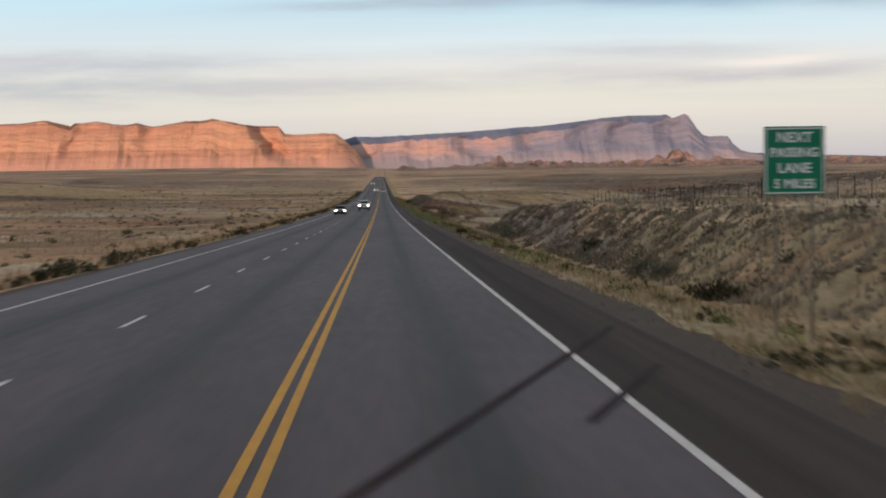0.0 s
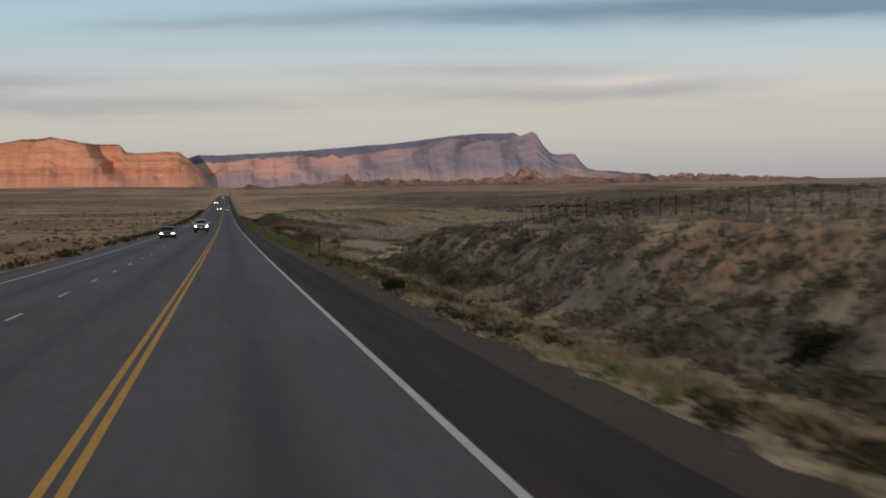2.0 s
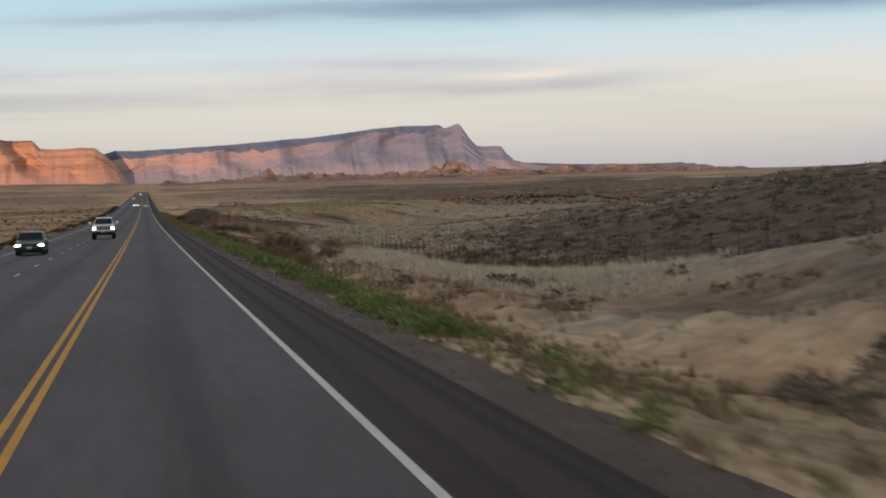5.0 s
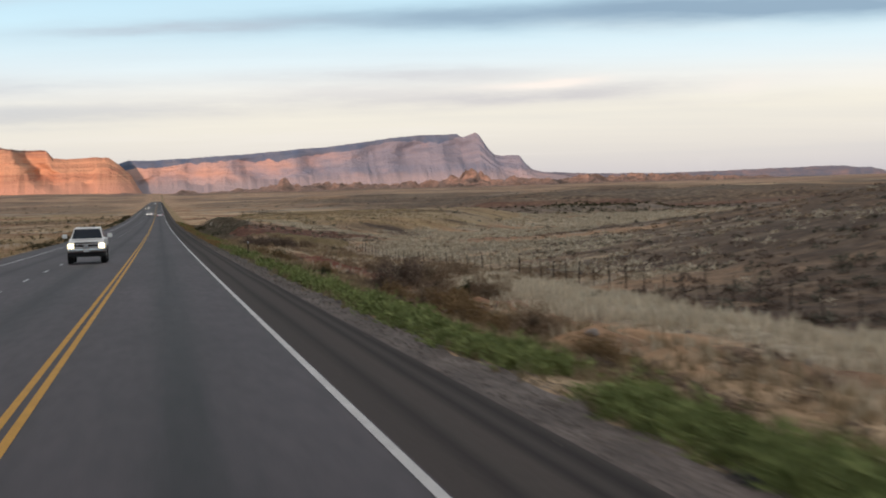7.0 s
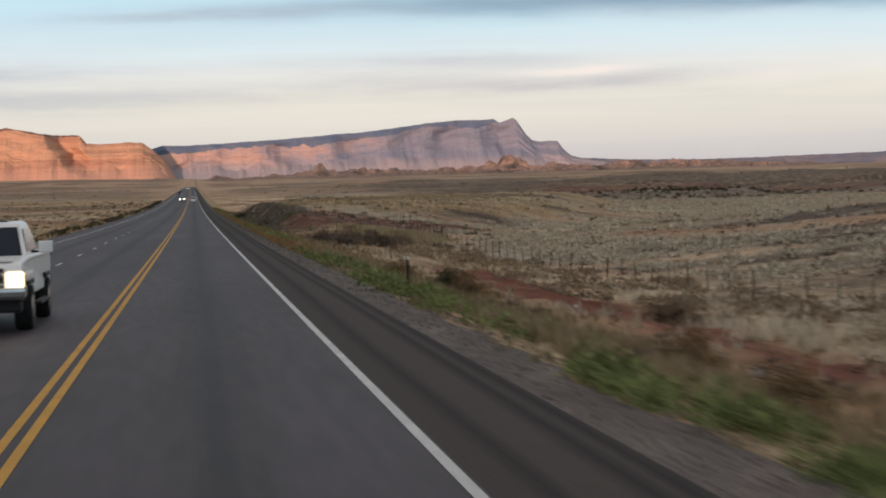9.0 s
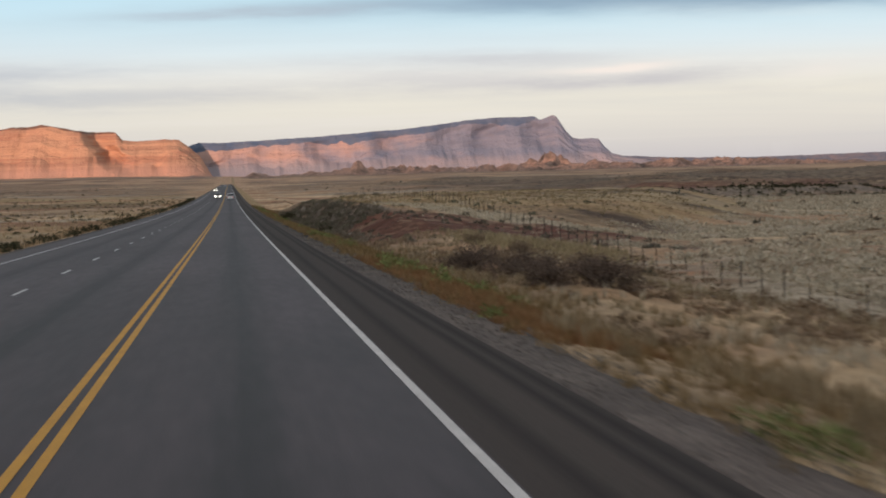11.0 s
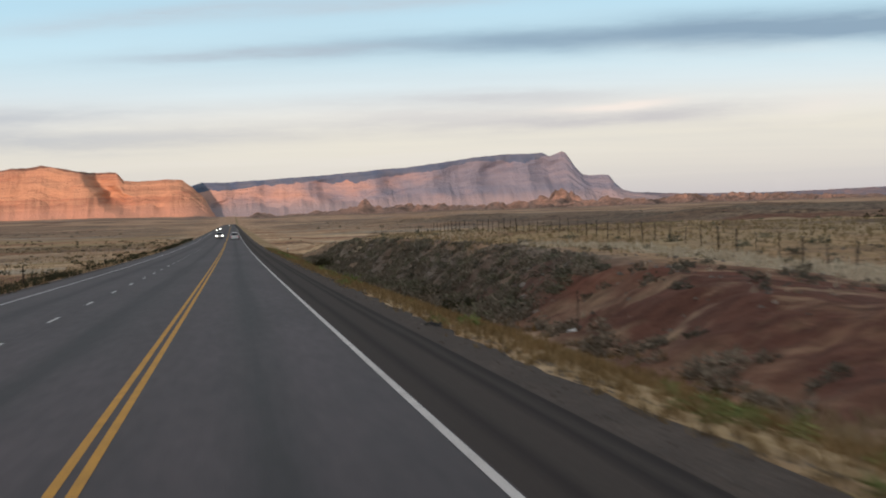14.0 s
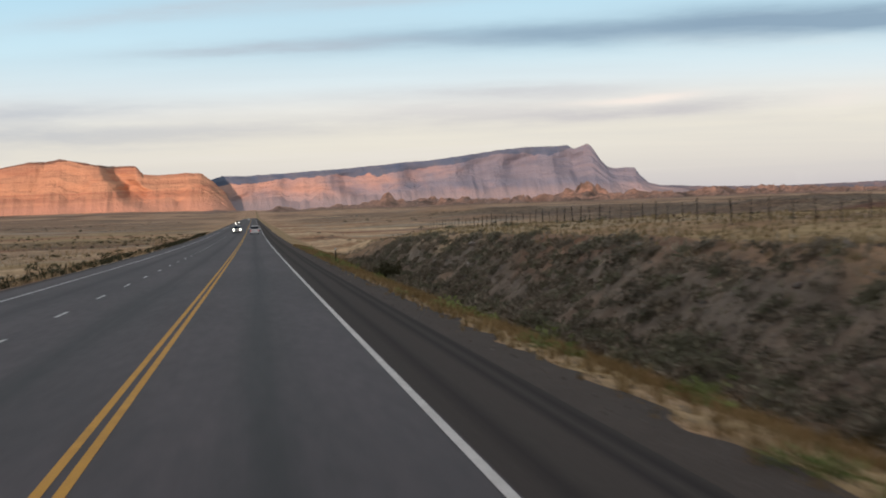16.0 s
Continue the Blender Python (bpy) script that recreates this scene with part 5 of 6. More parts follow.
def shrub(x, y, radius, height, mat, label, leaves=900, size=0.10, twigs=26):
    """A single shrub: a knot of stems and an open crown of small leaves or twig ends."""
    x1, y1 = np.array([x]), np.array([y])
    z = float(land(x1, y1)[0])
    base = new("shrub")
    base.location = (x, y, z)
    bm = bmesh.new()
    for k in range(twigs):
        a, t, h = random.uniform(0, 6.28), random.uniform(0.15, 1.0), height * random.uniform(0.5, 0.95)
        tip = Vector((math.cos(a) * t * radius * 0.85, math.sin(a) * t * radius * 0.85, h * (1.1 - 0.45 * t)))
        geo = bmesh.ops.create_cone(bm, segments=4, radius1=0.022, radius2=0.005, depth=tip.length, cap_ends=False)
        turn = tip.to_track_quat("Z", "Y").to_matrix().to_4x4()
        bmesh.ops.transform(bm, matrix=Matrix.Translation(tip / 2 + Vector((0, 0, -0.03))) @ turn, verts=geo["verts"])
    part("stem_knot", bm, BARK, base)
    zero = np.zeros(1)
    tris_object("foliage", leaf_clouds(rng, zero, zero, zero, np.array([radius]), np.array([height]), leaves, size), mat, parent=base)
    return tagged(base, label, "shrub", group="single roadside shrubs")


shrub(6.50, 115.7, 0.33, 0.42, DUSK_GREEN, "rounded dark green shrub at the gravel edge", 4500, 0.10)
for x, y, r, h in ((13.4, 293.2, 1.3, 1.5), (16.4, 295, 1.2, 1.0), (10.6, 277, 0.8, 0.9), (11.4, 263, 0.9, 0.9), (17.2, 448, 0.8, 0.55), (17.8, 435, 0.9, 0.6),
                   (15.2, 424, 1.0, 0.7), (19.0, 422, 1.3, 0.9), (10.8, 340, 0.8, 0.7), (16.0, 330, 1.0, 0.8), (19.0, 318, 1.4, 1.1)):
    shrub(x, y, r, h, BRUSH, "leafless brown brush in the roadside ditch", 8000, 0.036, 50)
GOLD_BRUSH = plant_material("golden_brush", (0.135, 0.088, 0.046), (0.30, 0.195, 0.10))
for x, y, r, h in ((9.3, 262, 0.6, 0.7), (9.9, 266, 0.75, 0.8), (10.6, 270, 0.7, 0.7), (9.2, 273, 0.5, 0.6), (11.2, 275, 0.8, 0.8), (9.8, 280, 0.6, 0.6), (8.9, 256, 0.5, 0.6), (10.2, 252, 0.6, 0.6), (9.5, 302, 0.55, 0.6), (10.2, 309, 0.6, 0.6), (9.0, 326, 0.6, 0.7), (9.9, 333, 0.7, 0.7), (8.6, 338, 0.6, 0.7)):
    shrub(x, y, r, h, GOLD_BRUSH, "golden-brown dry brush beside the green weeds", 3000, 0.06, 30)
for x, y, r, h in ((10.9, 290.2, 1.0, 1.15), (12.0, 291.2, 1.2, 1.3), (13.4, 405, 1.2, 1.0), (13.0, 418, 1.3, 1.1), (11.6, 412, 1.1, 0.9), (14.4, 398, 1.4, 1.2), (12.6, 404, 1.3, 1.1), (13.6, 410, 1.3, 1.2), (15.8, 407, 1.2, 1.0), (12.2, 397, 1.0, 0.9)):
    shrub(x, y, r, h, DARK_BRUSH, "leafless dark brown brush in the roadside ditch", 5000, 0.042, 40)
for x, y, r, h in ((11.5, 52, 0.9, 0.8), (13.2, 96, 0.8, 0.8), (11.4, 618, 1.1, 1.1), (10.7, 611, 1.0, 0.9),
                   (8.1, 288, 0.5, 0.5), (9.3, 331, 0.7, 0.6), (16.5, 300, 0.8, 0.7), (11.2, 505, 0.9, 0.8), (11.6, 520, 0.8, 0.7)):
    shrub(x, y, r, h, DUSK_GREEN, "dark green desert shrub in dry grass", 2600, 0.075, 22)

for x, y, r, h in ((12.0, 148, 0.6, 0.6), (12.5, 153, 0.7, 0.7), (11.8, 158, 0.55, 0.5), (12.3, 160, 0.8, 0.75), (12.2, 164, 0.6, 0.6), (12.8, 167, 0.7, 0.6), (11.9, 170, 0.5, 0.5), (12.2, 173, 0.65, 0.55),
                   (11.6, 140, 0.7, 0.6), (12.4, 134, 0.6, 0.6), (11.9, 103, 0.7, 0.6), (12.1, 92, 0.7, 0.7), (11.8, 84, 0.6, 0.6), (12.3, 71, 0.8, 0.7), (11.9, 64, 0.6, 0.6), (12.6, 78, 0.7, 0.6),
                   (11.3, 532, 0.7, 0.6), (11.6, 544, 0.6, 0.6), (11.1, 553, 0.7, 0.7), (12.4, 538, 0.7, 0.6), (11.4, 566, 0.6, 0.5), (12.0, 575, 0.7, 0.6), (11.2, 588, 0.7, 0.6), (11.7, 600, 0.6, 0.5)):
    shrub(x, y, r, h, FOOT_SAGE, "rounded grey-green sagebrush at the foot of the bank", 2200, 0.075, 22)

# loose gravel over the shoulders
def chips(x, y, z, r):
    """Small angular stones: five-sided chips."""
    n = len(x)
    a = rng.uniform(0, 2 * np.pi, (n, 1)) + np.arange(3) * 2.094
    ring = np.stack([x[:, None] + np.cos(a) * r[:, None], y[:, None] + np.sin(a) * r[:, None], np.repeat((z - 0.005)[:, None], 3, 1)], -1)
    top = np.stack([x, y, z + r * rng.uniform(0.5, 1.0, n)], -1)[:, None, :] + rng.normal(0, 0.2, (n, 1, 3)) * r[:, None, None] * (1, 1, 0)
    return np.stack([np.stack([ring[:, k], ring[:, (k + 1) % 3], top[:, 0]], 1) for k in range(3)], 1)


x, y = scatter(40000, 5.0, 6.6, -5, 620, lambda x, y: (0.3 + 0.7 * step(5.2, 5.9, x)) * (0.2 + 0.8 * step(170, 210, y) * (1 - step(430, 470, y))))
tris_object("gravel_stones", chips(x, y, np.maximum(surface(x, y) - 0.02, land(x, y)), rng.uniform(0.012, 0.045, len(x))), plant_material("gravel_chips", (0.062, 0.053, 0.047), (0.18, 0.157, 0.138), 0.4), "loose grey gravel on the shoulder", "gravel")

x, y = scatter(8000, 11.2, 16.5, 36, 184, lambda x, y: step(0.0, 0.25, fbm(x / 2.5, y / 4, 107, 3)))
x2, y2 = scatter(9000, 11.0, 17.0, 492, 680, lambda x, y: step(-0.05, 0.2, fbm(x / 2.5, y / 4, 109, 3)))
x3, y3 = scatter(1200, 11.0, 34.0, 436, 515, lambda x, y: 0.3 + 0.7 * step(0.0, 0.25, fbm(x / 2.5, y / 4, 111, 3)))
x, y = np.concatenate([x, x2, x3]), np.concatenate([y, y2, y3])
tris_object("bank_rubble", chips(x, y, land(x, y), rng.uniform(0.03, 0.16, len(x)) ** 1.0), plant_material("rubble", (0.075, 0.060, 0.050), (0.24, 0.20, 0.17), 0.4), "broken grey stones on the cut banks", "rubble")

# ---- stones on the banks ----
STONE = material("pale_stone", [(0.16, 0.13, 0.115), (0.30, 0.26, 0.235)], 3.0, 0.9, 0.02, 12, vary=0.3)


def stone(r):
    bm = bmesh.new()
    bmesh.ops.create_icosphere(bm, subdivisions=2, radius=r)
    off = random.uniform(0, 50)
    for v in bm.verts:
        v.co *= 1 + 0.5 * noise.noise(v.co / r * 1.1 + Vector((off, 0, 0)))
        v.co.z *= 0.6
    return bm


first = []
for k in range(4):
    s = part("stone", stone(0.22), STONE)
    first.append(tagged(s, "angular pale stone lying on the bank", "stone", group="stones on the banks"))
    s.location = (12.5 + k, 118 + 5 * k, float(land(np.array([12.5 + k]), np.array([118.0 + 5 * k]))[0]) + 0.02)
for k in range(90):
    x, y = random.choice([(random.uniform(11, 17), random.uniform(100, 165)), (random.uniform(11, 17), random.uniform(490, 620)), (random.uniform(10, 22), random.uniform(200, 420))])
    z = float(land(np.array([x]), np.array([y]))[0])
    o = copy_thing(first[k % 4], pose(x, y, z + 0.02, random.uniform(-20, 20), 0, random.uniform(0, 360)))
    o.scale = [random.uniform(0.3, 1.0)] * 3


# ---- fence ----
def tube(points, r, sides=5):
    bm = bmesh.new()
    rings = []
    for i, p in enumerate(points):
        d = (Vector(points[min(i + 1, len(points) - 1)]) - Vector(points[max(i - 1, 0)])).normalized()
        q = d.to_track_quat("Z", "Y")
        rings.append([bm.verts.new(Vector(p) + q @ Vector((math.cos(6.2832 * k / sides) * r, math.sin(6.2832 * k / sides) * r, 0))) for k in range(sides)])
    for a, b in zip(rings, rings[1:]):
        for k in range(sides):
            bm.faces.new((a[k], a[(k + 1) % sides], b[(k + 1) % sides], b[k]))
    bm.faces.new(rings[0][::-1]), bm.faces.new(rings[-1])
    return bm


fence = new("wire_fence")
tagged(fence, "weathered wooden post and wire fence across the desert", "fence")
post_y = [44 + 3.3 * k for k in range(226)]
post_x = [26.2 + 0.5 * math.sin(v / 70) for v in post_y]
post_z = land(np.array(post_x), np.array(post_y))
meshes = []
for k in range(5):
    me = bpy.data.meshes.new("fence_post")
    bm = tube([(0, 0, -0.3), (0.02 * k - 0.04, 0.02, 0.6), (0.03 * k - 0.06, 0.03 - 0.015 * k, 1.08 + 0.05 * k)], 0.021 + 0.004 * k, 6)
    bm.to_mesh(me), bm.free()
    meshes.append(me)
for k, (x, y, z) in enumerate(zip(post_x, post_y, post_z)):
    p = part("fence_post", meshes[random.randrange(5)], WOOD, fence)
    p.location, p.rotation_euler = (x, y, z), (random.uniform(-0.05, 0.05), random.uniform(-0.05, 0.05), random.uniform(0, 6))
for at in (20, 21):
    part("brace_post", tube([(post_x[at] + 0.2, post_y[at], post_z[at] - 0.2), (post_x[at] + 0.2, post_y[at], post_z[at] + 1.45)], 0.06, 7), WOOD, fence)
for at in (20,):
    part("brace_rail", tube([(post_x[at] + 0.2, post_y[at], post_z[at] + 1.2), (post_x[at + 1] + 0.2, post_y[at + 1], post_z[at + 1] + 0.3)], 0.035, 6), WOOD, fence)
for h in (0.35, 0.65, 0.95, 1.2):
    part("wire", tube([(x - 0.06, y, z + h) for x, y, z in zip(post_x, post_y, post_z)], 0.005, 3), WIRE, fence)


# ---- road sign and markers ----
def block(sx, sy, sz, bevel=0.0, at=(0, 0, 0), segments=2):
    bm = bmesh.new()
    bmesh.ops.create_cube(bm, size=1)
    bmesh.ops.scale(bm, vec=(sx, sy, sz), verts=bm.verts)
    if bevel:
        bmesh.ops.bevel(bm, geom=bm.edges[:], offset=bevel, segments=segments, affect="EDGES", profile=0.6)
    bmesh.ops.translate(bm, vec=at, verts=bm.verts)
    return bm


def lettering(name, text, size, mat, parent, at):
    cu = bpy.data.curves.new(name, "FONT")
    cu.body, cu.size, cu.align_x, cu.align_y, cu.extrude, cu.offset = text, size, "CENTER", "CENTER", 0.002, 0.006
    tmp = new(name, cu)
    me = bpy.data.meshes.new_from_object(tmp.evaluated_get(bpy.context.evaluated_depsgraph_get()))
    bpy.data.objects.remove(tmp)
    ob = part(name, me, mat, parent)
    ob.matrix_basis = pose(*at, 90, 0, 0)
    return ob


SIGN_POST = material("dull_steel_post", [(0.12, 0.10, 0.085), (0.19, 0.165, 0.14)], 5.0, 0.7, spec=0.2)
sign = new("road_sign")
sign.location = (7.91, 27.7, float(land(np.array([7.91]), np.array([27.7]))[0]))
top = float(road_z(np.array(27.7))) - sign.location.z + 2.12
tagged(sign, "green highway sign with white lettering on two posts", "road sign")
plate = part("panel", block(1.02, 0.012, 1.14, 0.004, (0, 0, top + 0.57)), GREEN, sign)
for sx, sz, x, z in ((0.98, 0.022, 0, 1.105), (0.98, 0.022, 0, 0.035), (0.022, 1.09, -0.48, 0.57), (0.022, 1.09, 0.48, 0.57)):
    part("border", block(sx, 0.004, sz, 0, (x, -0.008, top + z)), SIGN_WHITE, sign)
for text, z, size in (("NEXT", 0.95, 0.23), ("PASSING", 0.70, 0.21), ("LANE", 0.44, 0.23), ("5 MILES", 0.18, 0.21)):
    lettering("lettering", text, size, SIGN_WHITE, sign, (0, -0.009, top + z))
for x in (-0.3, 0.3):
    part("post", block(0.035, 0.035, top + 1.3, 0.004, (x, 0.03, (top + 1.0) / 2 - 0.15)), SIGN_POST, sign)


def marker(x, y, h, label, head, width=0.07):
    ob = new("marker_post")
    ob.location = (x, y, float(land(np.array([x]), np.array([y]))[0]))
    part("post", block(width, 0.03, h + 0.2, 0.006, (0, 0, h / 2 - 0.1)), WOOD, ob)
    if head:
        part("reflector", block(0.06, 0.012, 0.09, 0.004, (0, -0.022, h - 0.07)), SIGN_WHITE, ob, "white reflector")
    return tagged(ob, label, "marker post")


marker(6.95, 165.5, 1.35, "thin brown marker post beside the shoulder", False)
marker(6.9, 322.0, 0.95, "marker post with a white reflector beside the shoulder", True)
marker(6.9, 604.0, 0.95, "marker post with a white reflector beside the shoulder", True)
marker(-10.0, 528.0, 1.2, "thin brown marker post beside the shoulder", False)

marker(11.8, 484.0, 1.2, "thin brown wooden stake at the foot of the bank", False, 0.03)


# ---- litter ----
TREAD = material("torn_tread", [(0.010, 0.010, 0.010), (0.022, 0.021, 0.021)], 9.0, 0.8)
SCRAP = material("white_scrap", [(0.55, 0.55, 0.54), (0.70, 0.70, 0.69)], 5.0, 0.6)


def tread(x, y, length, turn):
    """A curled strip of torn tyre tread."""
    bm = bmesh.new()
    rows = []
    for k in range(13):
        s = k / 12
        h = 0.02 + 0.05 * math.sin(s * 7.0) ** 2
        off = 0.07 * math.sin(s * 5.0)
        half = 0.075 * (0.6 + 0.4 * math.sin(math.pi * min(1, s * 1.4 + 0.1)))
        rows.append([bm.verts.new((off + c * half, (s - 0.5) * length, h + dz)) for c, dz in ((-1, 0), (1, 0.015), (1, 0.035), (-1, 0.02))])
    for a, b in zip(rows, rows[1:]):
        for k in range(4):
            bm.faces.new((a[k], a[(k + 1) % 4], b[(k + 1) % 4], b[k]))
    bm.faces.new(rows[0][::-1]), bm.faces.new(rows[-1])
    bmesh.ops.recalc_face_normals(bm, faces=bm.faces)
    ob = part("tyre_tread", bm, TREAD)
    z = max(float(surface(np.array(x), np.array(y))) - 0.02, float(land(np.array([x]), np.array([y]))[0]))
    ob.matrix_world = pose(x, y, z - 0.01, 0, 0, turn)
    return tagged(ob, "torn black strip of tyre tread on the gravel", "tyre tread", group="torn tyre treads")


def scrap(x, y, size):
    """A crumpled scrap of white litter."""
    bm = bmesh.new()
    bmesh.ops.create_icosphere(bm, subdivisions=2, radius=size)
    for v in bm.verts:
        v.co *= 1 + 0.7 * noise.noise(v.co / size * 1.7 + Vector((x, y, 0)))
        v.co.z *= 0.45
    ob = part("litter", bm, SCRAP)
    ob.location = (x, y, float(land(np.array([x]), np.array([y]))[0]) + size * 0.3)
    return tagged(ob, "crumpled white scrap of litter in the grass", "litter", group="litter in the ditch")


tread(5.98, 439.5, 0.85, 8)
tread(6.05, 472.8, 0.7, 12)
tread(6.1, 232.0, 0.6, -10)
scrap(11.75, 484.8, 0.16)
scrap(11.4, 486.0, 0.09)
scrap(10.9, 317.0, 0.10)
scrap(13.2, 331.0, 0.09)

# ---- vehicles ----
GLASS = material("tinted_glass", [(0.006, 0.012, 0.022), (0.010, 0.018, 0.030)], 1.0, 0.12, spec=0.12)
TYRE = material("tyre_rubber", [(0.012, 0.012, 0.012), (0.022, 0.021, 0.021)], 6.0, 0.85)
CHROME = material("chrome", [(0.45, 0.45, 0.46), (0.6, 0.6, 0.6)], 2.0, 0.2, metal=1.0)
BLACK = material("black_trim", [(0.012, 0.012, 0.013), (0.02, 0.02, 0.021)], 4.0, 0.6)
LAMP = glow("headlamp_light", (1.0, 0.90, 0.72), 16.0)
LENS = glow("lamp_lens", (1.0, 0.86, 0.58), 1.6)
AMBER = material("amber_lens", [(0.55, 0.26, 0.03), (0.65, 0.32, 0.04)], 4.0, 0.3)
TAIL = glow("tail_lamp", (0.5, 0.02, 0.015), 0.6)
PLATE_PALE = material("blank_plate", [(0.5, 0.5, 0.5), (0.6, 0.6, 0.6)], 3.0, 0.5)
PAINTS = {k: material("car_paint_" + k, [c, tuple(v * 1.12 for v in c)], 0.8, 0.28, spec=0.5) for k, c in
          (("white", (0.74, 0.73, 0.72)), ("teal", (0.035, 0.055, 0.055)), ("silver", (0.34, 0.34, 0.35)), ("dark", (0.05, 0.048, 0.05)))}


def loft(profile, half, mat_bm=None, bevel=0.05):
    """A shell from a side profile (y, z, half width share), mirrored over the middle and softened."""
    bm = bmesh.new()
    l = [bm.verts.new((-half * w, y, z)) for y, z, w in profile]
    r = [bm.verts.new((half * w, y, z)) for y, z, w in profile]
    n = len(profile)
    for k in range(n):
        bm.faces.new((l[k], l[(k + 1) % n], r[(k + 1) % n], r[k]))
    bm.faces.new(l[::-1]), bm.faces.new(r)
    bmesh.ops.recalc_face_normals(bm, faces=bm.faces)
    if bevel:
        bmesh.ops.bevel(bm, geom=bm.edges[:], offset=bevel, segments=3, affect="EDGES", profile=0.6)
    return bm


def wheel(parent, x, y, r, w):
    hub = bmesh.new()
    bmesh.ops.create_cone(hub, cap_ends=True, segments=20, radius1=r, radius2=r, depth=w, matrix=pose(0, 0, 0, 0, 90, 0))
    bmesh.ops.bevel(hub, geom=[e for e in hub.edges if abs(e.verts[0].co.x - e.verts[1].co.x) < 1e-4], offset=0.04, segments=2, affect="EDGES")
    tyre = part("tyre", hub, TYRE, parent)
    tyre.location = (x, y, r)
    rim = bmesh.new()
    bmesh.ops.create_cone(rim, cap_ends=True, segments=14, radius1=r * 0.62, radius2=r * 0.5, depth=w + 0.02, matrix=pose(0, 0, 0, 0, 90, 0))
    part("rim", rim, CHROME, tyre)


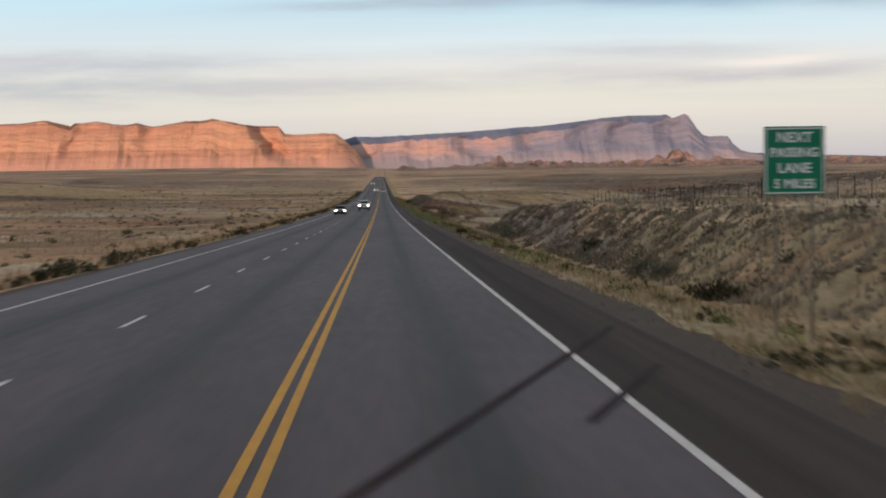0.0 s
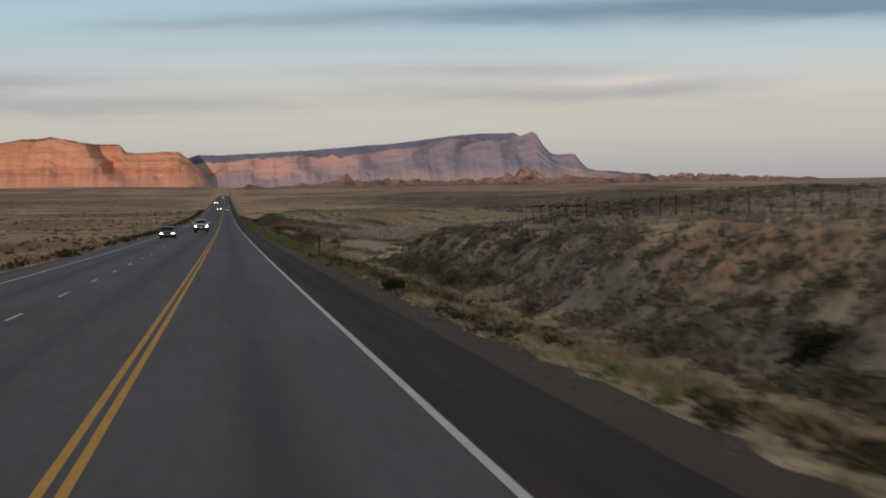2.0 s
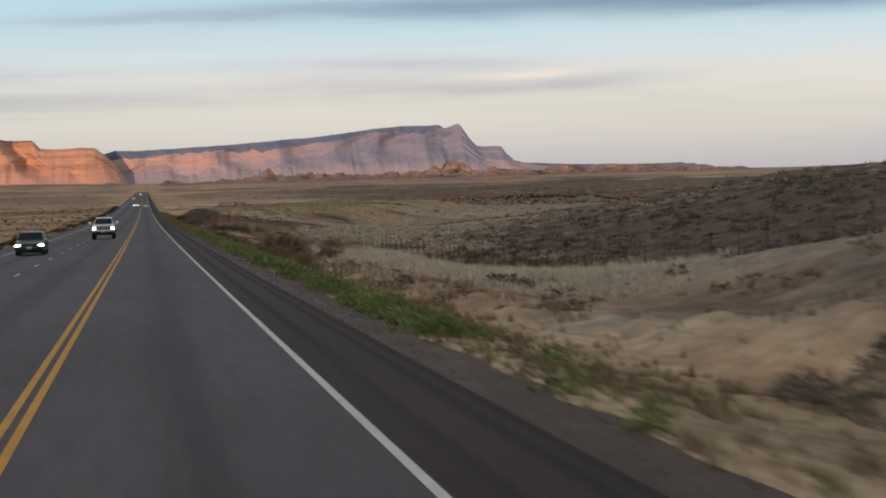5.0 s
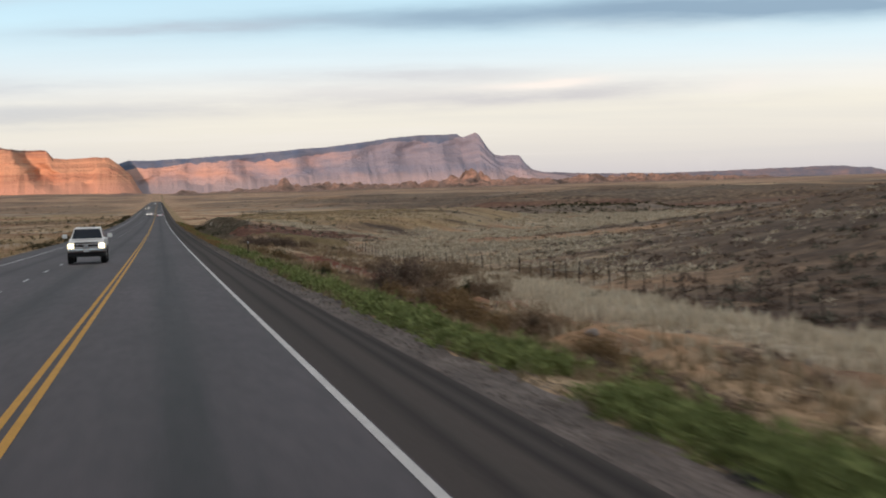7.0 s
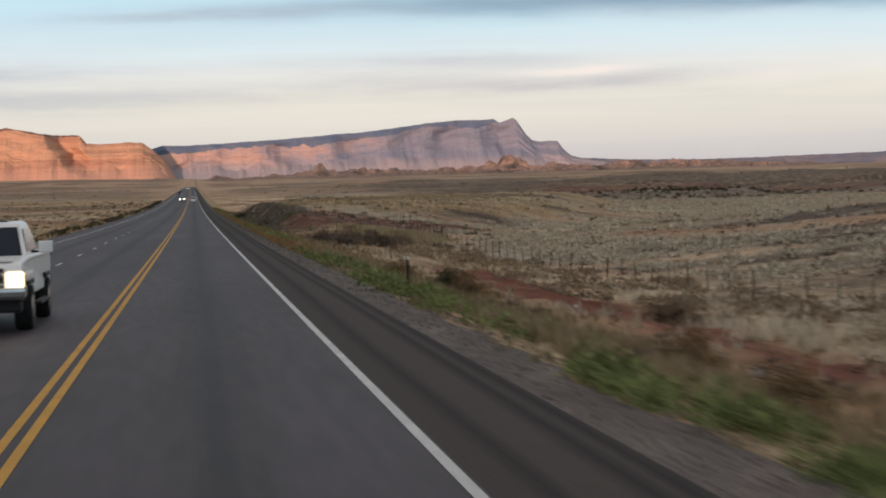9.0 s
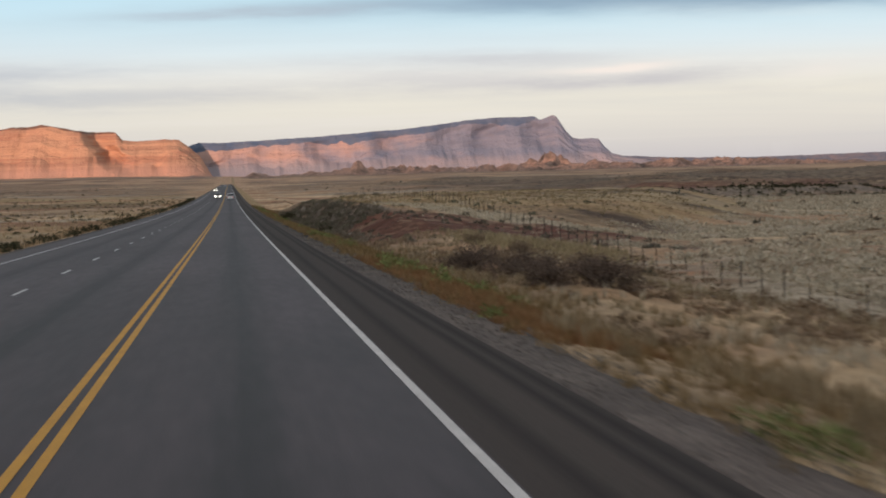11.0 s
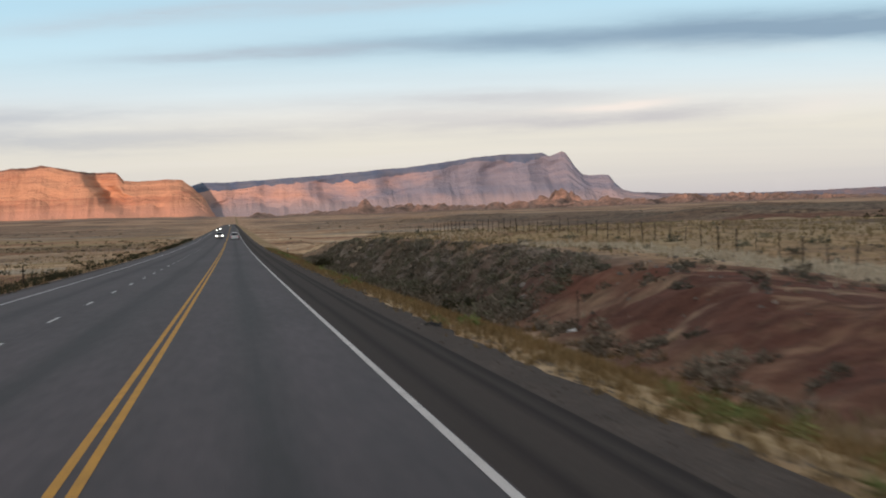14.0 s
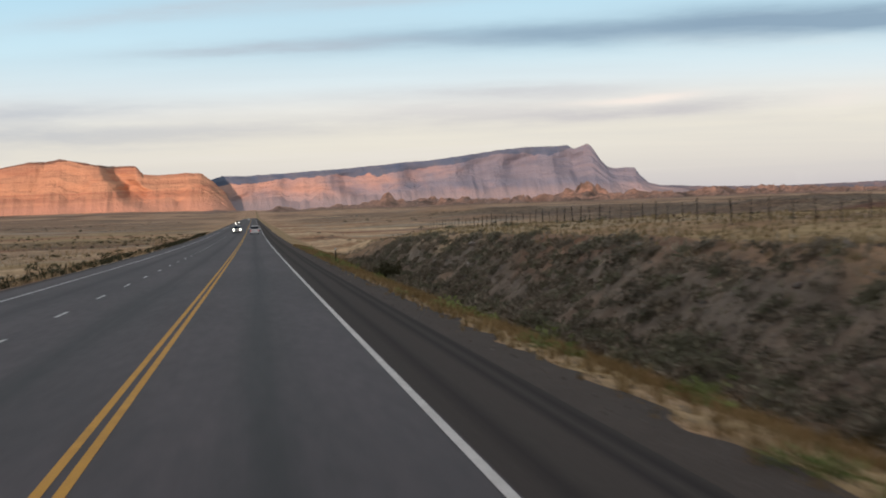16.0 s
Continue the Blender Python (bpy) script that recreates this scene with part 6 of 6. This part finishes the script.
def vehicle(name, label, x, y, paint, kind, lamps=True, away=False):
    """A car seen from its nose (or its tail, when away): kind is pickup, sedan or suv."""
    ob = new(name)
    yaw = 180 if away else 0
    slope = math.degrees(math.atan(SLOPE0 + SAG * min(y, FLAT_FROM)))
    ob.matrix_world = pose(x, y, float(surface(np.array(x), np.array(y))), 0, 0, yaw) @ pose(0, 0, 0, slope if not away else -slope, 0, 0)
    L, W, belt, roof, nose, r = {"pickup": (5.6, 1.0, 1.34, 1.96, 1.24, 0.43), "sedan": (4.7, 0.90, 0.92, 1.44, 0.78, 0.33), "suv": (4.8, 0.95, 1.08, 1.76, 1.0, 0.37)}[kind]
    lo = r * (1.42 if kind == "pickup" else 0.75)
    cb, ct = (0.90, 0.70) if kind == "pickup" else (0.93, 0.76)        # cabin width at the belt and at the roof
    m = PAINTS[paint]
    part("body", loft([(0.10, lo, 0.94), (0.0, lo + 0.25, 0.96), (0.03, nose - 0.14, 0.94), (0.14, nose - 0.03, 0.90), (0.40, nose + 0.03, 0.91), (1.3, belt, 0.95), (L - 0.15, belt, 0.97), (L, belt - 0.2, 0.97), (L - 0.05, lo, 0.95)], W, bevel=0.06), m, ob)
    c0, c1, t0, t1 = {"pickup": (1.35, 4.1, 2.35, 3.8), "sedan": (1.3, 4.1, 2.0, 3.4), "suv": (1.25, 4.7, 1.95, 4.35)}[kind]
    part("cabin", loft([(c0, belt - 0.05, cb), (t0, roof - 0.05, ct), (t0 + 0.4, roof, ct - 0.04), (t1 - 0.2, roof, ct - 0.04), (t1, roof - 0.05, ct), (c1, belt - 0.05, cb)], W, bevel=0.07), m, ob)
    # windscreen and rear glass, a little proud of the cabin
    for name2, ya, yb, off in (("windscreen", c0, t0, -0.03), ("rear_window", c1, t1, 0.03)):
        bm = bmesh.new()
        k0, k1 = 0.08, 0.88
        pts = [(s * W * (cb + (ct - cb) * k) * 0.92, ya + (yb - ya) * k + off, belt - 0.05 + (roof - belt + 0.02) * k) for s, k in ((-1, k0), (1, k0), (1, k1), (-1, k1))]
        a = [bm.verts.new(p) for p in pts]
        b = [bm.verts.new((p[0], p[1] - off * 0.9, p[2] - 0.012)) for p in pts]
        bm.faces.new(a), bm.faces.new(b[::-1])
        for k in range(4):
            bm.faces.new((a[k], b[k], b[(k + 1) % 4], a[(k + 1) % 4]))
        bmesh.ops.recalc_face_normals(bm, faces=bm.faces)
        part(name2, bm, GLASS, ob)
    for s in (-1, 1):
        bm = bmesh.new()
        hgt = roof - belt
        pts = [(c0 + 0.35, 0.18), (t0 + 0.12, 0.84), (t1 - 0.12, 0.84), (c1 - 0.25, 0.18)]
        a = [bm.verts.new((s * (W * (cb - (cb - ct) * k) + 0.012), yy, belt - 0.05 + hgt * k)) for yy, k in pts]
        b = [bm.verts.new((s * (W * (cb - (cb - ct) * k) - 0.02), yy, belt - 0.05 + hgt * k)) for yy, k in pts]
        bm.faces.new(a), bm.faces.new(b[::-1])
        for k in range(4):
            bm.faces.new((a[k], b[k], b[(k + 1) % 4], a[(k + 1) % 4]))
        bmesh.ops.recalc_face_normals(bm, faces=bm.faces)
        part("side_window", bm, GLASS, ob)
        mir = part("mirror", block(0.26 if kind == "pickup" else 0.16, 0.10, 0.22 if kind == "pickup" else 0.13, 0.03, (s * (W + (0.20 if kind == "pickup" else 0.10)), c0 + 0.45, belt + 0.14)), m, ob)
        part("mirror_arm", block(0.22, 0.05, 0.05, 0.01, (s * (W + 0.04), c0 + 0.47, belt + 0.06)), BLACK, mir)
        if kind == "pickup":
            lens = part("headlamp", block(0.34, 0.16, 0.30, 0.07, (s * (W - 0.19), 0.04, nose - 0.29), 3), LENS, ob, "clear headlamp housing")
            part("bulb", block(0.20, 0.06, 0.17, 0.03, (s * (W - 0.19), -0.045, nose - 0.27)), LAMP, lens, "lit low beam")
            part("marker_lamp", block(0.07, 0.05, 0.22, 0.02, (s * (W - 0.035), 0.03, nose - 0.30)), AMBER, lens, "amber marker lamp")
            part("fog_lamp", block(0.20, 0.05, 0.09, 0.02, (s * (W - 0.30), -0.15, lo + 0.10)), BLACK, ob)
            part("fender_flare", block(0.05, 1.15, 0.16, 0.05, (s * (W - 0.015), 0.98, 2 * r + 0.14)), m, ob)
            part("running_board", block(0.16, 1.9, 0.06, 0.02, (s * (W + 0.02), 2.75, r + 0.02)), BLACK, ob)
        else:
            lw, lh = 0.34, 0.17
            part("headlamp", block(lw, 0.10, lh, 0.045, (s * (W - 0.04 - lw / 2), 0.02, nose - 0.20)), LAMP if lamps else CHROME, ob, "lit headlamp" if lamps else "")
        part("tail_lamp", block(0.18, 0.06, 0.34, 0.02, (s * (W - 0.16), L - 0.01, belt - 0.32)), TAIL, ob)
        for yy in (0.98, L - 1.15):
            wheel(ob, s * (W - 0.13), yy, r, 0.30 if kind == "pickup" else 0.25)
            part("wheel_arch", block(0.06, 2 * r + 0.16, 0.10, 0.03, (s * (W - 0.02), yy, 2 * r + 0.02)), BLACK, ob)
    gz = nose - 0.30 if kind == "pickup" else nose - 0.22
    gw, gh = (1.26, 0.44) if kind == "pickup" else (0.95, 0.16)
    part("grille", block(gw, 0.06, gh, 0.03, (0, 0.0, gz)), BLACK, ob, "black grille")
    if kind == "pickup":
        for z, w, h in ((0.10, gw - 0.04, 0.085), (-0.06, gw - 0.04, 0.07)):
            part("grille_bar", block(w, 0.05, h, 0.025, (0, -0.035, gz + z)), CHROME, ob, "chrome grille bar")
        part("badge", block(0.24, 0.03, 0.11, 0.05, (0, -0.065, gz + 0.02)), CHROME, ob)
        part("bumper", block(2 * W - 0.02, 0.26, 0.24, 0.08, (0, -0.06, lo + 0.10), 3), CHROME, ob, "chrome front bumper")
        part("air_dam", block(2 * W - 0.16, 0.2, 0.26, 0.05, (0, 0.05, lo - 0.10)), BLACK, ob)
        part("hood", block(1.5, 1.05, 0.05, 0.02, (0, 0.80, nose + 0.045)), m, ob, "raised bonnet panel")
        part("roof_lamp_bar", block(0.9, 0.05, 0.025, 0.01, (0, t0 + 0.35, roof + 0.005)), BLACK, ob)
        part("blank_plate", block(0.31, 0.02, 0.15, 0.004, (0, -0.195, lo + 0.10)), PLATE_PALE, ob)
    else:
        for k in (-1, 0, 1):
            part("grille_bar", block(gw, 0.04, 0.045, 0.012, (0, -0.03, gz + k * gh * 0.42)), CHROME if kind != "sedan" else BLACK, ob)
        part("bumper", block(2 * W - 0.04, 0.22, 0.22, 0.07, (0, -0.03, lo + 0.22)), m, ob, "front bumper")
        part("air_dam", block(2 * W - 0.12, 0.2, 0.24, 0.04, (0, 0.06, lo + 0.02)), BLACK, ob)
        part("blank_plate", block(0.31, 0.02, 0.15, 0.004, (0, -0.14, lo + 0.22)), PLATE_PALE, ob)
    part("rear_bumper", block(2 * W - 0.06, 0.18, 0.20, 0.05, (0, L + 0.02, lo + 0.16)), CHROME if kind == "pickup" else m, ob)
    part("underbody", block(2 * W - 0.5, L - 0.6, 0.2, 0.03, (0, L / 2, lo + 0.05)), BLACK, ob)
    return tagged(ob, label, "car" if kind != "pickup" else "pickup truck", group="cars on the highway")


vehicle("pickup_truck", "white pickup truck with lit headlamps and chrome grille", -2.25, 310.5, "white", "pickup")
vehicle("sedan", "dark teal sedan with lit headlamps", -5.5, 262, "teal", "sedan")
vehicle("suv", "white car driving away down the highway", 1.9, 850, "white", "suv", lamps=False, away=True)
vehicle("suv", "pale car with lit headlamps far down the road", -2.0, 880, "silver", "suv")
vehicle("suv", "dark car with lit headlamps far down the road", -5.4, 1250, "dark", "suv")
vehicle("sedan", "car with lit headlamps in the far distance", -2.0, 1900, "silver", "sedan")
